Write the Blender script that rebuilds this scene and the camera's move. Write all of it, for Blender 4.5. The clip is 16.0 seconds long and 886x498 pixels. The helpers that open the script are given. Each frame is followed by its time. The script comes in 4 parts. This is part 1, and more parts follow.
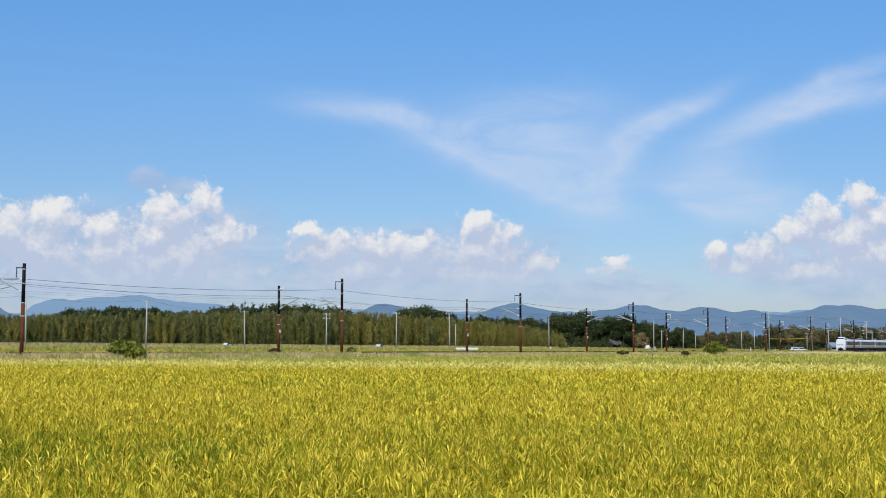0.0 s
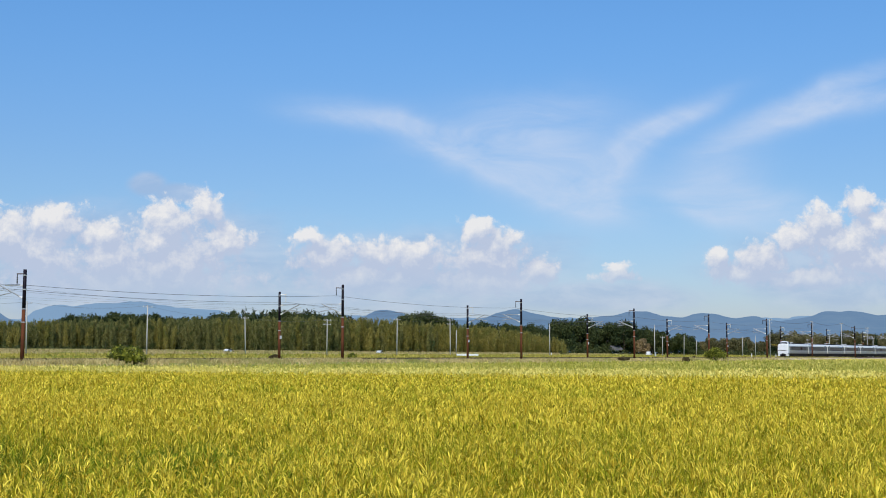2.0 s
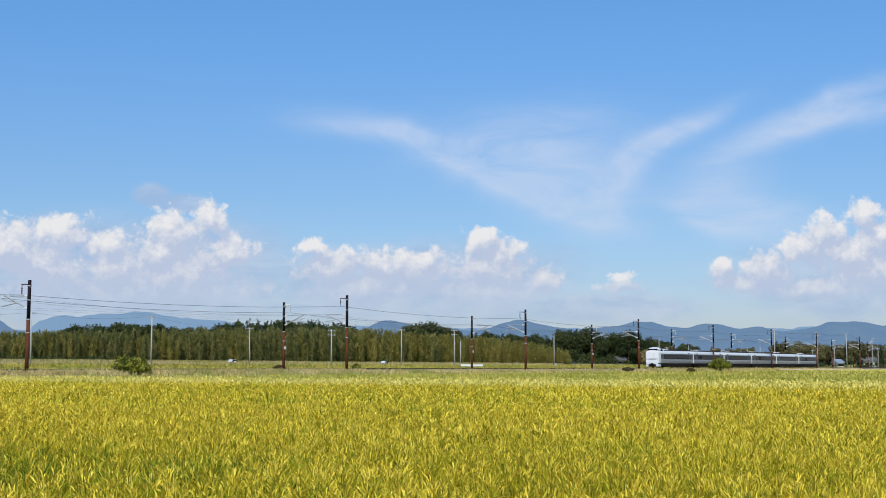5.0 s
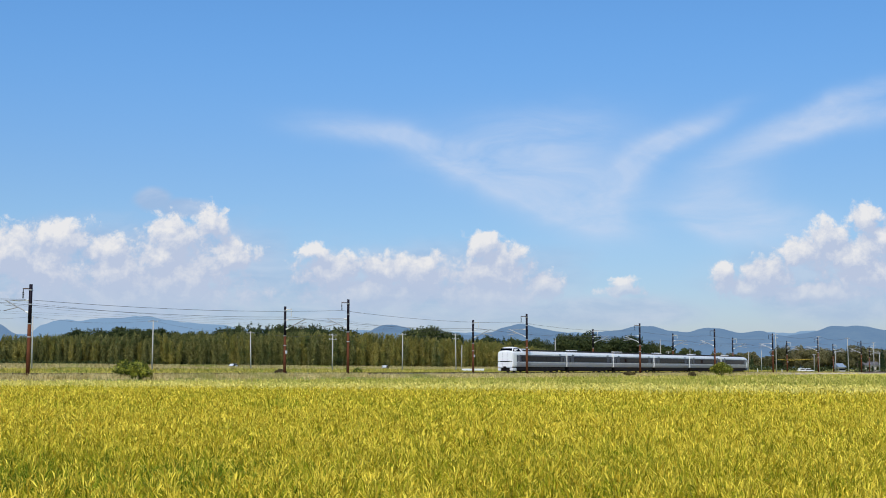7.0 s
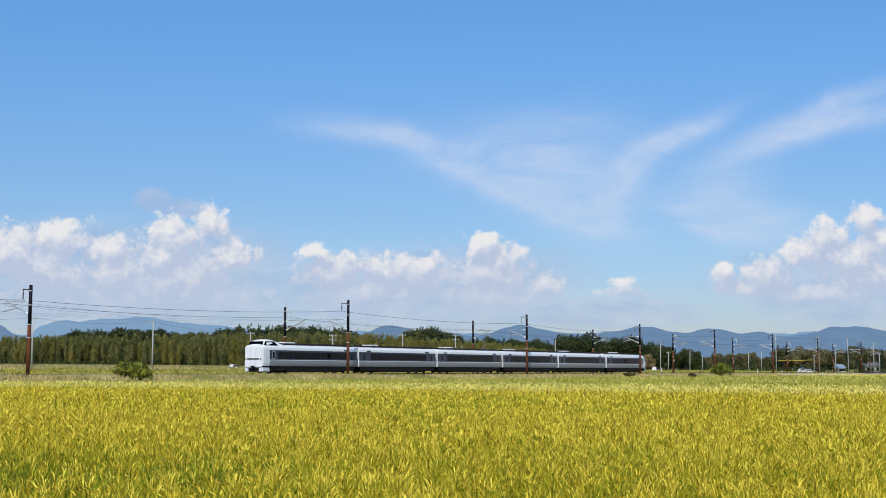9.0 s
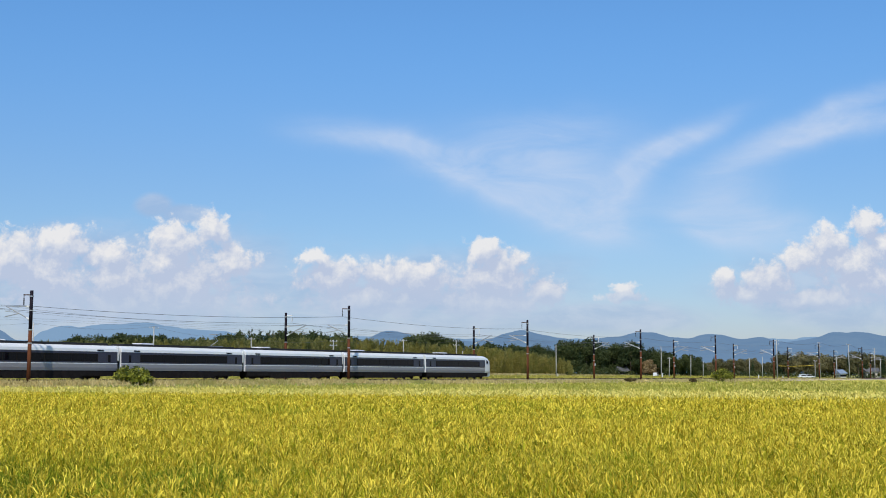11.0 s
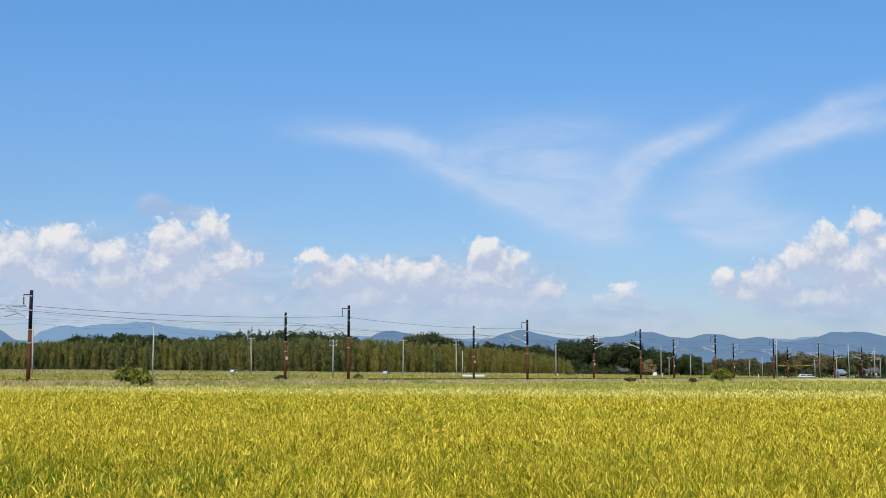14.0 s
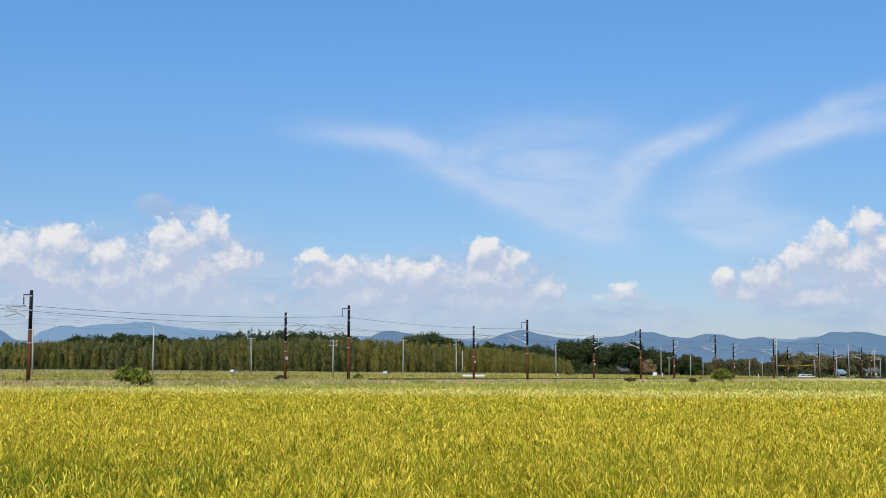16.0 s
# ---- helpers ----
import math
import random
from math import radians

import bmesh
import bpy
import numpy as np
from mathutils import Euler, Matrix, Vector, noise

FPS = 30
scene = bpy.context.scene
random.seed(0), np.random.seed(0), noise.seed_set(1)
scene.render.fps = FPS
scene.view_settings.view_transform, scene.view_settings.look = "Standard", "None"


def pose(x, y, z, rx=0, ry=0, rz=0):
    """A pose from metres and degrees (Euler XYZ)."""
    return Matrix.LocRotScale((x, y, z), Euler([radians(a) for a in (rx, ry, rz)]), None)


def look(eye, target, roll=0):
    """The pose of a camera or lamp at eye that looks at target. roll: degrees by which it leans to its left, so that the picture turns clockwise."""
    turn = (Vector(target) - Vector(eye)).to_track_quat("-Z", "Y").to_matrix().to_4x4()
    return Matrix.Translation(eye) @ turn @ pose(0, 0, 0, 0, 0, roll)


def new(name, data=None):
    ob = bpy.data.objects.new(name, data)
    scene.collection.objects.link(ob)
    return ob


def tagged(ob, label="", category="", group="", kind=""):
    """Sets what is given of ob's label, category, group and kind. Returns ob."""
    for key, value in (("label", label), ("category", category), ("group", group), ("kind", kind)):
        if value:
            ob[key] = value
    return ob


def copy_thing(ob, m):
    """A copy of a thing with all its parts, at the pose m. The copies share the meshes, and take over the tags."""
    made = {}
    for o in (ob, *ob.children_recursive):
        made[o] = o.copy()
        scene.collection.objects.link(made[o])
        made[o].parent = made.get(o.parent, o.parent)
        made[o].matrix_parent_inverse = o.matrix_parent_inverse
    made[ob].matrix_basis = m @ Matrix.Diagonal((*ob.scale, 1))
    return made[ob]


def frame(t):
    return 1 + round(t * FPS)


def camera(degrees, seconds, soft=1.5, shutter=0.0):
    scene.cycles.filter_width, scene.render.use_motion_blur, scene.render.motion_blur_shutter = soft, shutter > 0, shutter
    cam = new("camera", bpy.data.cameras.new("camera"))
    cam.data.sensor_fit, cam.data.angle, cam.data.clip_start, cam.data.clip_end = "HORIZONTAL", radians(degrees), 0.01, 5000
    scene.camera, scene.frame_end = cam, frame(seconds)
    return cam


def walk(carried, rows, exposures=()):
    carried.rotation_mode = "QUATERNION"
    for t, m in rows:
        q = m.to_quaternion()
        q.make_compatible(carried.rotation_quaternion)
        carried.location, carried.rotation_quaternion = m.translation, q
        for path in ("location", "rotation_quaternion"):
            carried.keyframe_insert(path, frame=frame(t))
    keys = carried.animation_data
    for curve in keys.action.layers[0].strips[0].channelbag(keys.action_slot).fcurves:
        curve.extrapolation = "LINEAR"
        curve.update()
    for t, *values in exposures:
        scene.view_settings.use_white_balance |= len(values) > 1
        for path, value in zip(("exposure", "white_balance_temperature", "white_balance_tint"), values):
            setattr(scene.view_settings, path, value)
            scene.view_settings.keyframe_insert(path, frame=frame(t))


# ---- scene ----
cam = camera(35.95, 16.0, soft=0.95)
EYE = 1.7


def aim(pitch, yaw):
    return pose(0, 0, EYE, 90 + pitch, 0, yaw)


walk(cam, [
    (0.0, aim(4.222, -0.261)), (0.5, aim(4.333, -0.261)), (1.0, aim(4.439, -0.249)), (1.5, aim(4.475, -0.237)),
    (2.0, aim(4.478, -0.230)), (2.5, aim(4.513, -0.166)), (3.0, aim(4.588, -0.154)), (3.5, aim(4.694, -0.119)),
    (4.0, aim(4.765, -0.095)), (5.2, aim(4.950, -0.040)), (6.5, aim(5.095, 0.0)), (7.5, aim(5.095, 0.0)), (8.0, aim(5.095, 0.0)),
    (8.5, aim(5.075, -0.030)), (9.0, aim(5.125, 0.0)), (10.2, aim(5.270, 0.02)), (11.5, aim(5.375, 0.036)),
    (12.0, aim(5.348, 0.024)), (13.0, aim(5.345, 0.024)), (16.0, aim(5.345, 0.024)),
], exposures=[(0.0, 0.0), (16.0, 0.0)])

# ---- world and sun ----
SUN_AZ, SUN_EL = 189.0, 50.0
world = bpy.data.worlds.new("sky")
scene.world = world
world.use_nodes = True
WN, WL = world.node_tree.nodes, world.node_tree.links
WN.clear()


def wire(tree, node, index, value):
    if isinstance(value, (int, float)):
        node.inputs[index].default_value = value
    elif isinstance(value, tuple):
        node.inputs[index].default_value = value
    else:
        tree.links.new(value, node.inputs[index])


def op(tree, kind, a, b=0.0, c=0.0, clamp=False):
    n = tree.nodes.new("ShaderNodeMath")
    n.operation, n.use_clamp = kind, clamp
    for i, value in enumerate((a, b, c)):
        wire(tree, n, i, value)
    return n.outputs[0]


def vop(tree, kind, a, b=(0.0, 0.0, 0.0), out=0):
    n = tree.nodes.new("ShaderNodeVectorMath")
    n.operation = kind
    wire(tree, n, 0, a)
    wire(tree, n, 1, b)
    return n.outputs["Value" if kind in ("LENGTH", "DOT_PRODUCT", "DISTANCE") else 0]


def ramp(tree, value, lo, hi, a=0.0, b=1.0):
    n = tree.nodes.new("ShaderNodeMapRange")
    n.interpolation_type = "SMOOTHSTEP"
    for i, v in enumerate((value, lo, hi, a, b)):
        wire(tree, n, i, v)
    return n.outputs[0]


def fbm(tree, vec, scale, detail=6.0, rough=0.55, distortion=0.0):
    n = tree.nodes.new("ShaderNodeTexNoise")
    wire(tree, n, "Vector", vec)
    n.inputs["Scale"].default_value, n.inputs["Detail"].default_value = scale, detail
    n.inputs["Roughness"].default_value, n.inputs["Distortion"].default_value = rough, distortion
    return n.outputs["Fac"]


def mix(tree, fac, a, b, blend="MIX"):
    n = tree.nodes.new("ShaderNodeMix")
    n.data_type, n.blend_type = "RGBA", blend
    wire(tree, n, 0, fac)
    wire(tree, n, 6, a)
    wire(tree, n, 7, b)
    return n.outputs[2]


def blobs(tree, p, rows):
    """The union of soft ellipses (x, z, half width, half height) in thousandths of the tangent plane: 1 in a middle, 0 at a rim."""
    total = None
    for x, z, w, h in rows:
        q = vop(tree, "MULTIPLY", vop(tree, "SUBTRACT", p, (x, 0.0, z)), (1.0 / w, 0.0, 1.0 / h))
        d = op(tree, "SUBTRACT", 1.0, vop(tree, "LENGTH", q))
        total = d if total is None else op(tree, "SMOOTH_MAX", total, d, 0.25)
    return total


# heaps of cumulus: two long banks, a small puff and the tall one
CUMULUS = [
    (-282, 98, 34, 20), (-318, 86, 34, 32), (-292, 74, 52, 34), (-246, 88, 28, 18), (-238, 70, 42, 26), (-198, 98, 30, 26), (-170, 108, 19, 18),
    (-156, 84, 28, 20), (-202, 84, 42, 26), (-190, 68, 62, 30), (-225, 54, 130, 24),
]
CUMULUS_FAR = [
    (-92, 86, 26, 10), (-80, 72, 44, 20), (-42, 74, 32, 18), (-15, 70, 34, 24), (28, 92, 17, 15), (45, 82, 24, 18), (36, 70, 46, 24),
    (74, 62, 22, 16), (-50, 56, 76, 18), (30, 54, 76, 14),
]
CUMULUS_TALL = [
    (313, 113, 19, 17), (332, 98, 40, 22), (283, 99, 24, 18), (262, 86, 26, 18), (300, 82, 50, 20), (238, 70, 30, 18), (330, 68, 76, 20),
    (206, 70, 15, 14), (222, 60, 30, 14), (132, 65, 14, 8), (130, 58, 24, 7), (270, 56, 70, 12),
]
group = bpy.data.node_groups.new("heaps", "ShaderNodeTree")
group.interface.new_socket("Place", in_out="INPUT", socket_type="NodeSocketVector")
group.interface.new_socket("Density", in_out="OUTPUT", socket_type="NodeSocketFloat")
gin, gout = group.nodes.new("NodeGroupInput"), group.nodes.new("NodeGroupOutput")
place = gin.outputs[0]
warp = group.nodes.new("ShaderNodeTexNoise")
wire(group, warp, "Vector", place)
warp.inputs["Scale"].default_value, warp.inputs["Detail"].default_value = 0.05, 6.0
bent = vop(group, "ADD", place, vop(group, "MULTIPLY", vop(group, "SUBTRACT", warp.outputs["Color"], (0.5, 0.5, 0.5)), (16.0, 0.0, 14.0)))
shape = op(group, "MAXIMUM", blobs(group, bent, CUMULUS), op(group, "MAXIMUM", blobs(group, bent, CUMULUS_FAR), blobs(group, bent, CUMULUS_TALL)))
puff = group.nodes.new("ShaderNodeTexVoronoi")
wire(group, puff, "Vector", bent)
puff.feature = "SMOOTH_F1"
puff.inputs["Scale"].default_value, puff.inputs["Detail"].default_value = 0.085, 4.0
puff.inputs["Roughness"].default_value, puff.inputs["Smoothness"].default_value = 0.62, 0.25
billow = op(group, "SUBTRACT", 0.5, puff.outputs["Distance"])
soft_part = op(group, "SUBTRACT", fbm(group, place, 0.06, 10.0, 0.66), 0.5)
dens = op(group, "ADD", shape, op(group, "ADD", op(group, "MULTIPLY", billow, 0.40), op(group, "MULTIPLY", soft_part, 1.05)))
group.links.new(dens, gout.inputs[0])

W = world.node_tree
coord = WN.new("ShaderNodeTexCoord")
sep = WN.new("ShaderNodeSeparateXYZ")
WL.new(coord.outputs["Generated"], sep.inputs[0])
fore = op(W, "MAXIMUM", op(W, "ABSOLUTE", sep.outputs[1]), 0.2)
plane = WN.new("ShaderNodeCombineXYZ")
WL.new(op(W, "DIVIDE", op(W, "MULTIPLY", sep.outputs[0], 1000.0), fore), plane.inputs[0])
WL.new(op(W, "DIVIDE", op(W, "MULTIPLY", sep.outputs[2], 1000.0), fore), plane.inputs[2])
here = plane.outputs[0]
sepp = WN.new("ShaderNodeSeparateXYZ")
WL.new(here, sepp.inputs[0])


def heaps(vec):
    n = WN.new("ShaderNodeGroup")
    n.node_tree = group
    wire(W, n, 0, vec)
    return n.outputs[0]


d_here, d_light = heaps(here), heaps(vop(W, "ADD", here, (-3.0, 0.0, 9.0)))
cover = op(W, "MULTIPLY", ramp(W, d_here, -0.16, 0.26), ramp(W, sepp.outputs[2], 28.0, 72.0, 0.06, 0.96))
lit = op(W, "MULTIPLY_ADD", op(W, "SUBTRACT", d_here, d_light), 1.25, 0.06)
lit = op(W, "ADD", lit, op(W, "MULTIPLY", op(W, "SUBTRACT", fbm(W, here, 0.045, 6.0, 0.6), 0.5), 1.1))
lit = op(W, "MULTIPLY", op(W, "ADD", lit, ramp(W, sepp.outputs[2], 60.0, 120.0, 0.0, 0.28)), ramp(W, sepp.outputs[2], 40.0, 90.0, 0.40, 1.0), clamp=True)
cloud_colour = mix(W, lit, (0.49, 0.565, 0.73, 1), (0.83, 0.825, 0.835, 1))
# the dim, flat stratus behind the heaps
BANKS = [(-235, 68, 190, 52), (-20, 60, 150, 40), (300, 62, 120, 34), (120, 44, 90, 16), (-214, 126, 16, 11), (-190, 119, 26, 9)]
bank = op(W, "MULTIPLY", ramp(W, op(W, "ADD", blobs(W, here, BANKS), op(W, "MULTIPLY", op(W, "SUBTRACT", fbm(W, vop(W, "MULTIPLY", here, (0.012, 1.0, 0.03)), 1.0, 6.0, 0.55), 0.5), 0.9)), -0.1, 0.5), 0.62)

# thin high cirrus: streaked, soft patches (x, z, half length, half width, lean)
CIRRUS = [(-70, 178, 42, 9, -8), (-22, 168, 38, 10, -20), (22, 150, 44, 13, -28), (66, 130, 46, 15, -26), (108, 112, 34, 10, -16), (84, 140, 58, 27, -26), (112, 128, 30, 26, 40),
          (140, 150, 26, 11, 48), (164, 168, 26, 9, 38), (192, 181, 32, 8, 24), (60, 168, 70, 20, 8), (250, 170, 60, 9, 20), (315, 190, 55, 10, 15), (285, 196, 70, 7, 22),
          (205, 132, 34, 26, 15), (238, 112, 50, 14, -10), (200, 108, 40, 10, -20)]
bend = WN.new("ShaderNodeTexNoise")
wire(W, bend, "Vector", here)
bend.inputs["Scale"].default_value, bend.inputs["Detail"].default_value = 0.016, 5.0
drift = vop(W, "ADD", here, vop(W, "MULTIPLY", vop(W, "SUBTRACT", bend.outputs["Color"], (0.5, 0.5, 0.5)), (26.0, 0.0, 16.0)))
veil = None
for x, z, w, h, lean in CIRRUS:
    c, s = math.cos(radians(lean)), math.sin(radians(lean))
    q = vop(W, "SUBTRACT", drift, (x, 0.0, z))
    along, across = vop(W, "DOT_PRODUCT", q, (c / w, 0.0, s / w)), vop(W, "DOT_PRODUCT", q, (-s / h, 0.0, c / h))
    r2 = op(W, "ADD", op(W, "MULTIPLY", along, along), op(W, "MULTIPLY", across, across))
    one = op(W, "POWER", 2.718, op(W, "MULTIPLY", r2, -1.1))
    veil = one if veil is None else op(W, "ADD", veil, one)
streak = fbm(W, vop(W, "MULTIPLY", drift, (0.010, 1.0, 0.030)), 1.0, 9.0, 0.62, 0.8)
veil = op(W, "MULTIPLY", op(W, "MULTIPLY", op(W, "MINIMUM", veil, 1.25), ramp(W, streak, 0.05, 0.75)), 0.60, clamp=True)

sky = WN.new("ShaderNodeTexSky")
sky.sky_type, sky.sun_disc = "NISHITA", False
sky.sun_elevation, sky.sun_rotation = radians(SUN_EL), radians(SUN_AZ)
sky.air_density, sky.dust_density, sky.ozone_density = 1.0, 0.6, 2.5
SKY = 0.13
# a clear, washed-out blue near the plain and a deep one higher up
tint = mix(W, ramp(W, sep.outputs[2], 0.0, 0.12), (0.62 * SKY, 0.66 * SKY, 0.86 * SKY, 1), (0.55 * SKY, 0.70 * SKY, 0.89 * SKY, 1))
tint = mix(W, ramp(W, sep.outputs[2], 0.10, 0.27), tint, (0.52 * SKY, 0.83 * SKY, 1.10 * SKY, 1))
blue = mix(W, 1.0, sky.outputs[0], tint, "MULTIPLY")
seen = mix(W, veil, blue, (0.58, 0.68, 0.86, 1))
stratus = mix(W, ramp(W, fbm(W, vop(W, "MULTIPLY", here, (0.022, 1.0, 0.05)), 1.0, 8.0, 0.6, 0.4), 0.35, 0.68), (0.37, 0.485, 0.695, 1), (0.53, 0.605, 0.755, 1))
seen = mix(W, bank, seen, stratus)
seen = mix(W, cover, seen, cloud_colour)
back = WN.new("ShaderNodeBackground")
WL.new(seen, back.inputs[0])
back.inputs[1].default_value = 1.0
wout = WN.new("ShaderNodeOutputWorld")
WL.new(back.outputs[0], wout.inputs[0])

sun = new("sun", bpy.data.lights.new("sun", "SUN"))
sun.data.energy, sun.data.angle, sun.data.color = 3.7, radians(0.53), (1.0, 0.94, 0.85)
SUN_FROM = Vector((math.sin(radians(SUN_AZ)) * math.cos(radians(SUN_EL)), math.cos(radians(SUN_AZ)) * math.cos(radians(SUN_EL)), math.sin(radians(SUN_EL))))
sun.matrix_world = look(SUN_FROM * 50, (0, 0, 0))

# ---- materials ----


def stuff_of(name, colours, rough=0.7, metal=0.0, scale=3.0, grain=40.0, bump=0.15, random_amount=0.0, island=0.0, through_light=0.0, patch=None, shine=0.5):
    """A surface with two scales of variation between two colours. through_light: the share that shines through a leaf.
    patch: (metres, colour) of broad stretches of another colour."""
    m = bpy.data.materials.new(name)
    m.use_nodes = True
    t = m.node_tree
    b = t.nodes["Principled BSDF"]
    geo, info, tc = t.nodes.new("ShaderNodeNewGeometry"), t.nodes.new("ShaderNodeObjectInfo"), t.nodes.new("ShaderNodeTexCoord")
    where = tc.outputs["Object"]
    big, fine = fbm(t, where, scale, 4.0), fbm(t, where, grain, 3.0, 0.7)
    fac = op(t, "ADD", op(t, "MULTIPLY", ramp(t, big, 0.3, 0.7), 0.6), op(t, "MULTIPLY", ramp(t, fine, 0.3, 0.7), 0.4))
    if island:
        fac = op(t, "MULTIPLY_ADD", op(t, "SUBTRACT", geo.outputs["Random Per Island"], 0.5), island, fac, clamp=True)
    if random_amount:
        fac = op(t, "MULTIPLY_ADD", op(t, "SUBTRACT", info.outputs["Random"], 0.5), random_amount, fac, clamp=True)
    colour = mix(t, fac, (*colours[0], 1), (*colours[1], 1))
    if patch:
        metres, other, lo, hi = patch
        colour = mix(t, ramp(t, fbm(t, geo.outputs["Position"], 1.0 / metres, 3.0), lo, hi), colour, (*other, 1))
    t.links.new(colour, b.inputs["Base Color"])
    b.inputs["Roughness"].default_value, b.inputs["Metallic"].default_value = rough, metal
    b.inputs["Specular IOR Level"].default_value = shine
    if bump:
        bn = t.nodes.new("ShaderNodeBump")
        bn.inputs["Strength"].default_value, bn.inputs["Distance"].default_value = bump, 0.02
        t.links.new(fine, bn.inputs["Height"])
        t.links.new(bn.outputs[0], b.inputs["Normal"])
    if through_light:
        tr = t.nodes.new("ShaderNodeBsdfTranslucent")
        t.links.new(colour, tr.inputs[0])
        ms = t.nodes.new("ShaderNodeMixShader")
        ms.inputs[0].default_value = through_light
        t.links.new(b.outputs[0], ms.inputs[1])
        t.links.new(tr.outputs[0], ms.inputs[2])
        t.links.new(ms.outputs[0], t.nodes["Material Output"].inputs[0])
    return m


def painted_haze(m, share, colour):
    """Paints kilometres of haze into a backdrop's material: a share of it glows."""
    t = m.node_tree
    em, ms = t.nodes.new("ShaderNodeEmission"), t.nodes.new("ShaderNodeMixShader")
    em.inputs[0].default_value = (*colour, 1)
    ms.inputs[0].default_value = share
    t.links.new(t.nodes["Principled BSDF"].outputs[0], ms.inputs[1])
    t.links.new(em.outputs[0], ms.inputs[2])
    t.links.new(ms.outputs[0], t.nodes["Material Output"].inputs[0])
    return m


SOIL = stuff_of("soil_and_stubble", ((0.24, 0.22, 0.06), (0.42, 0.37, 0.12)), 0.95, 0, 0.1, 4.0, 0.4, patch=(24.0, (0.22, 0.27, 0.05), 0.45, 0.6), shine=0.1)
RICE_LEAF = stuff_of("rice_leaf", ((0.105, 0.138, 0.005), (0.55, 0.505, 0.027)), 0.6, 0, 5.0, 2.0, 0, island=1.0, through_light=0.2, patch=(5.5, (0.15, 0.22, 0.010), 0.50, 0.72), shine=0.08)
RICE_HEAD = stuff_of("rice_head", ((0.40, 0.28, 0.014), (0.95, 0.755, 0.088)), 0.65, 0, 5.0, 2.0, 0, island=0.9, through_light=0.10, patch=(5.5, (0.44, 0.42, 0.03), 0.50, 0.74), shine=0.08)
GREEN_BLADE = stuff_of("green_rice_blade", ((0.045, 0.10, 0.005), (0.44, 0.47, 0.030)), 0.6, 0, 5.0, 2.0, 0, island=1.2, through_light=0.25, shine=0.08)
PALE_RICE = stuff_of("pale_rice", ((0.62, 0.52, 0.10), (0.90, 0.77, 0.22)), 0.6, 0, 3.0, 3.0, 0, island=0.8, through_light=0.15, patch=(7.0, (0.50, 0.48, 0.10), 0.50, 0.70), shine=0.1)
GREEN_RICE = stuff_of("green_rice", ((0.26, 0.29, 0.035), (0.56, 0.50, 0.10)), 0.6, 0, 0.2, 3.0, 0, island=0.9, through_light=0.2, patch=(14.0, (0.72, 0.60, 0.17), 0.46, 0.66), shine=0.1)
OLIVE_CROP = stuff_of("olive_crop", ((0.24, 0.22, 0.035), (0.58, 0.48, 0.11)), 0.7, 0, 0.1, 2.0, 0, island=0.9, through_light=0.15, patch=(16.0, (0.25, 0.28, 0.05), 0.50, 0.66), shine=0.1)
CULM = stuff_of("bamboo_culm", ((0.17, 0.15, 0.08), (0.34, 0.30, 0.19)), 0.6, 0, 0.3, 4.0, 0, random_amount=0.7)
TAN_EARTH = stuff_of("tan_earth", ((0.40, 0.33, 0.22), (0.62, 0.53, 0.40)), 0.95, 0, 0.2, 4.0, 0.3, shine=0.1)
BANK_GRASS = stuff_of("bank_grass", ((0.38, 0.31, 0.11), (0.74, 0.60, 0.29)), 0.7, 0, 0.3, 3.0, 0, island=0.9, through_light=0.15, patch=(9.0, (0.36, 0.34, 0.10), 0.5, 0.68), shine=0.2)
BALLAST = stuff_of("ballast", ((0.085, 0.058, 0.042), (0.17, 0.125, 0.095)), 0.95, 0, 0.8, 12.0, 0.8, shine=0.1)
STEEL = stuff_of("rail_steel", ((0.07, 0.042, 0.028), (0.13, 0.085, 0.06)), 0.7, 0.15, 2.0, 30.0, shine=0.2)
CONCRETE = stuff_of("concrete", ((0.34, 0.335, 0.31), (0.48, 0.47, 0.44)), 0.9, 0, 1.0, 20.0)
POLE_DARK = stuff_of("pole_dark", ((0.005, 0.004, 0.008), (0.013, 0.009, 0.017)), 0.6, 0.0, 1.0, 15.0, shine=0.15)
POLE_RUST = stuff_of("pole_rust", ((0.070, 0.024, 0.011), (0.155, 0.053, 0.022)), 0.85, 0.0, 1.0, 12.0, shine=0.15)
GALVANISED = stuff_of("galvanised", ((0.36, 0.37, 0.38), (0.50, 0.51, 0.52)), 0.45, 0.4, 3.0, 30.0)
CERAMIC = stuff_of("white_ceramic", ((0.72, 0.72, 0.70), (0.82, 0.82, 0.80)), 0.25, 0, 3.0, 20.0, 0)
WIRE = stuff_of("weathered_wire", ((0.10, 0.10, 0.11), (0.18, 0.18, 0.19)), 0.5, 0.6, 2.0, 30.0, 0)
WHITE = stuff_of("white_train_paint", ((0.78, 0.79, 0.80), (0.84, 0.84, 0.84)), 0.22, 0, 0.5, 6.0, 0.0)
GREY = stuff_of("grey_train_paint", ((0.265, 0.258, 0.278), (0.31, 0.302, 0.32)), 0.35, 0, 0.4, 6.0, 0.0, shine=0.4)
BAND = stuff_of("slate_train_paint", ((0.036, 0.037, 0.060), (0.050, 0.051, 0.080)), 0.3, 0, 0.4, 6.0, 0.0, shine=0.3)
GLASS = stuff_of("tinted_glass", ((0.003, 0.004, 0.007), (0.005, 0.006, 0.010)), 0.06, 0, 0.5, 2.0, 0.0, shine=0.16)
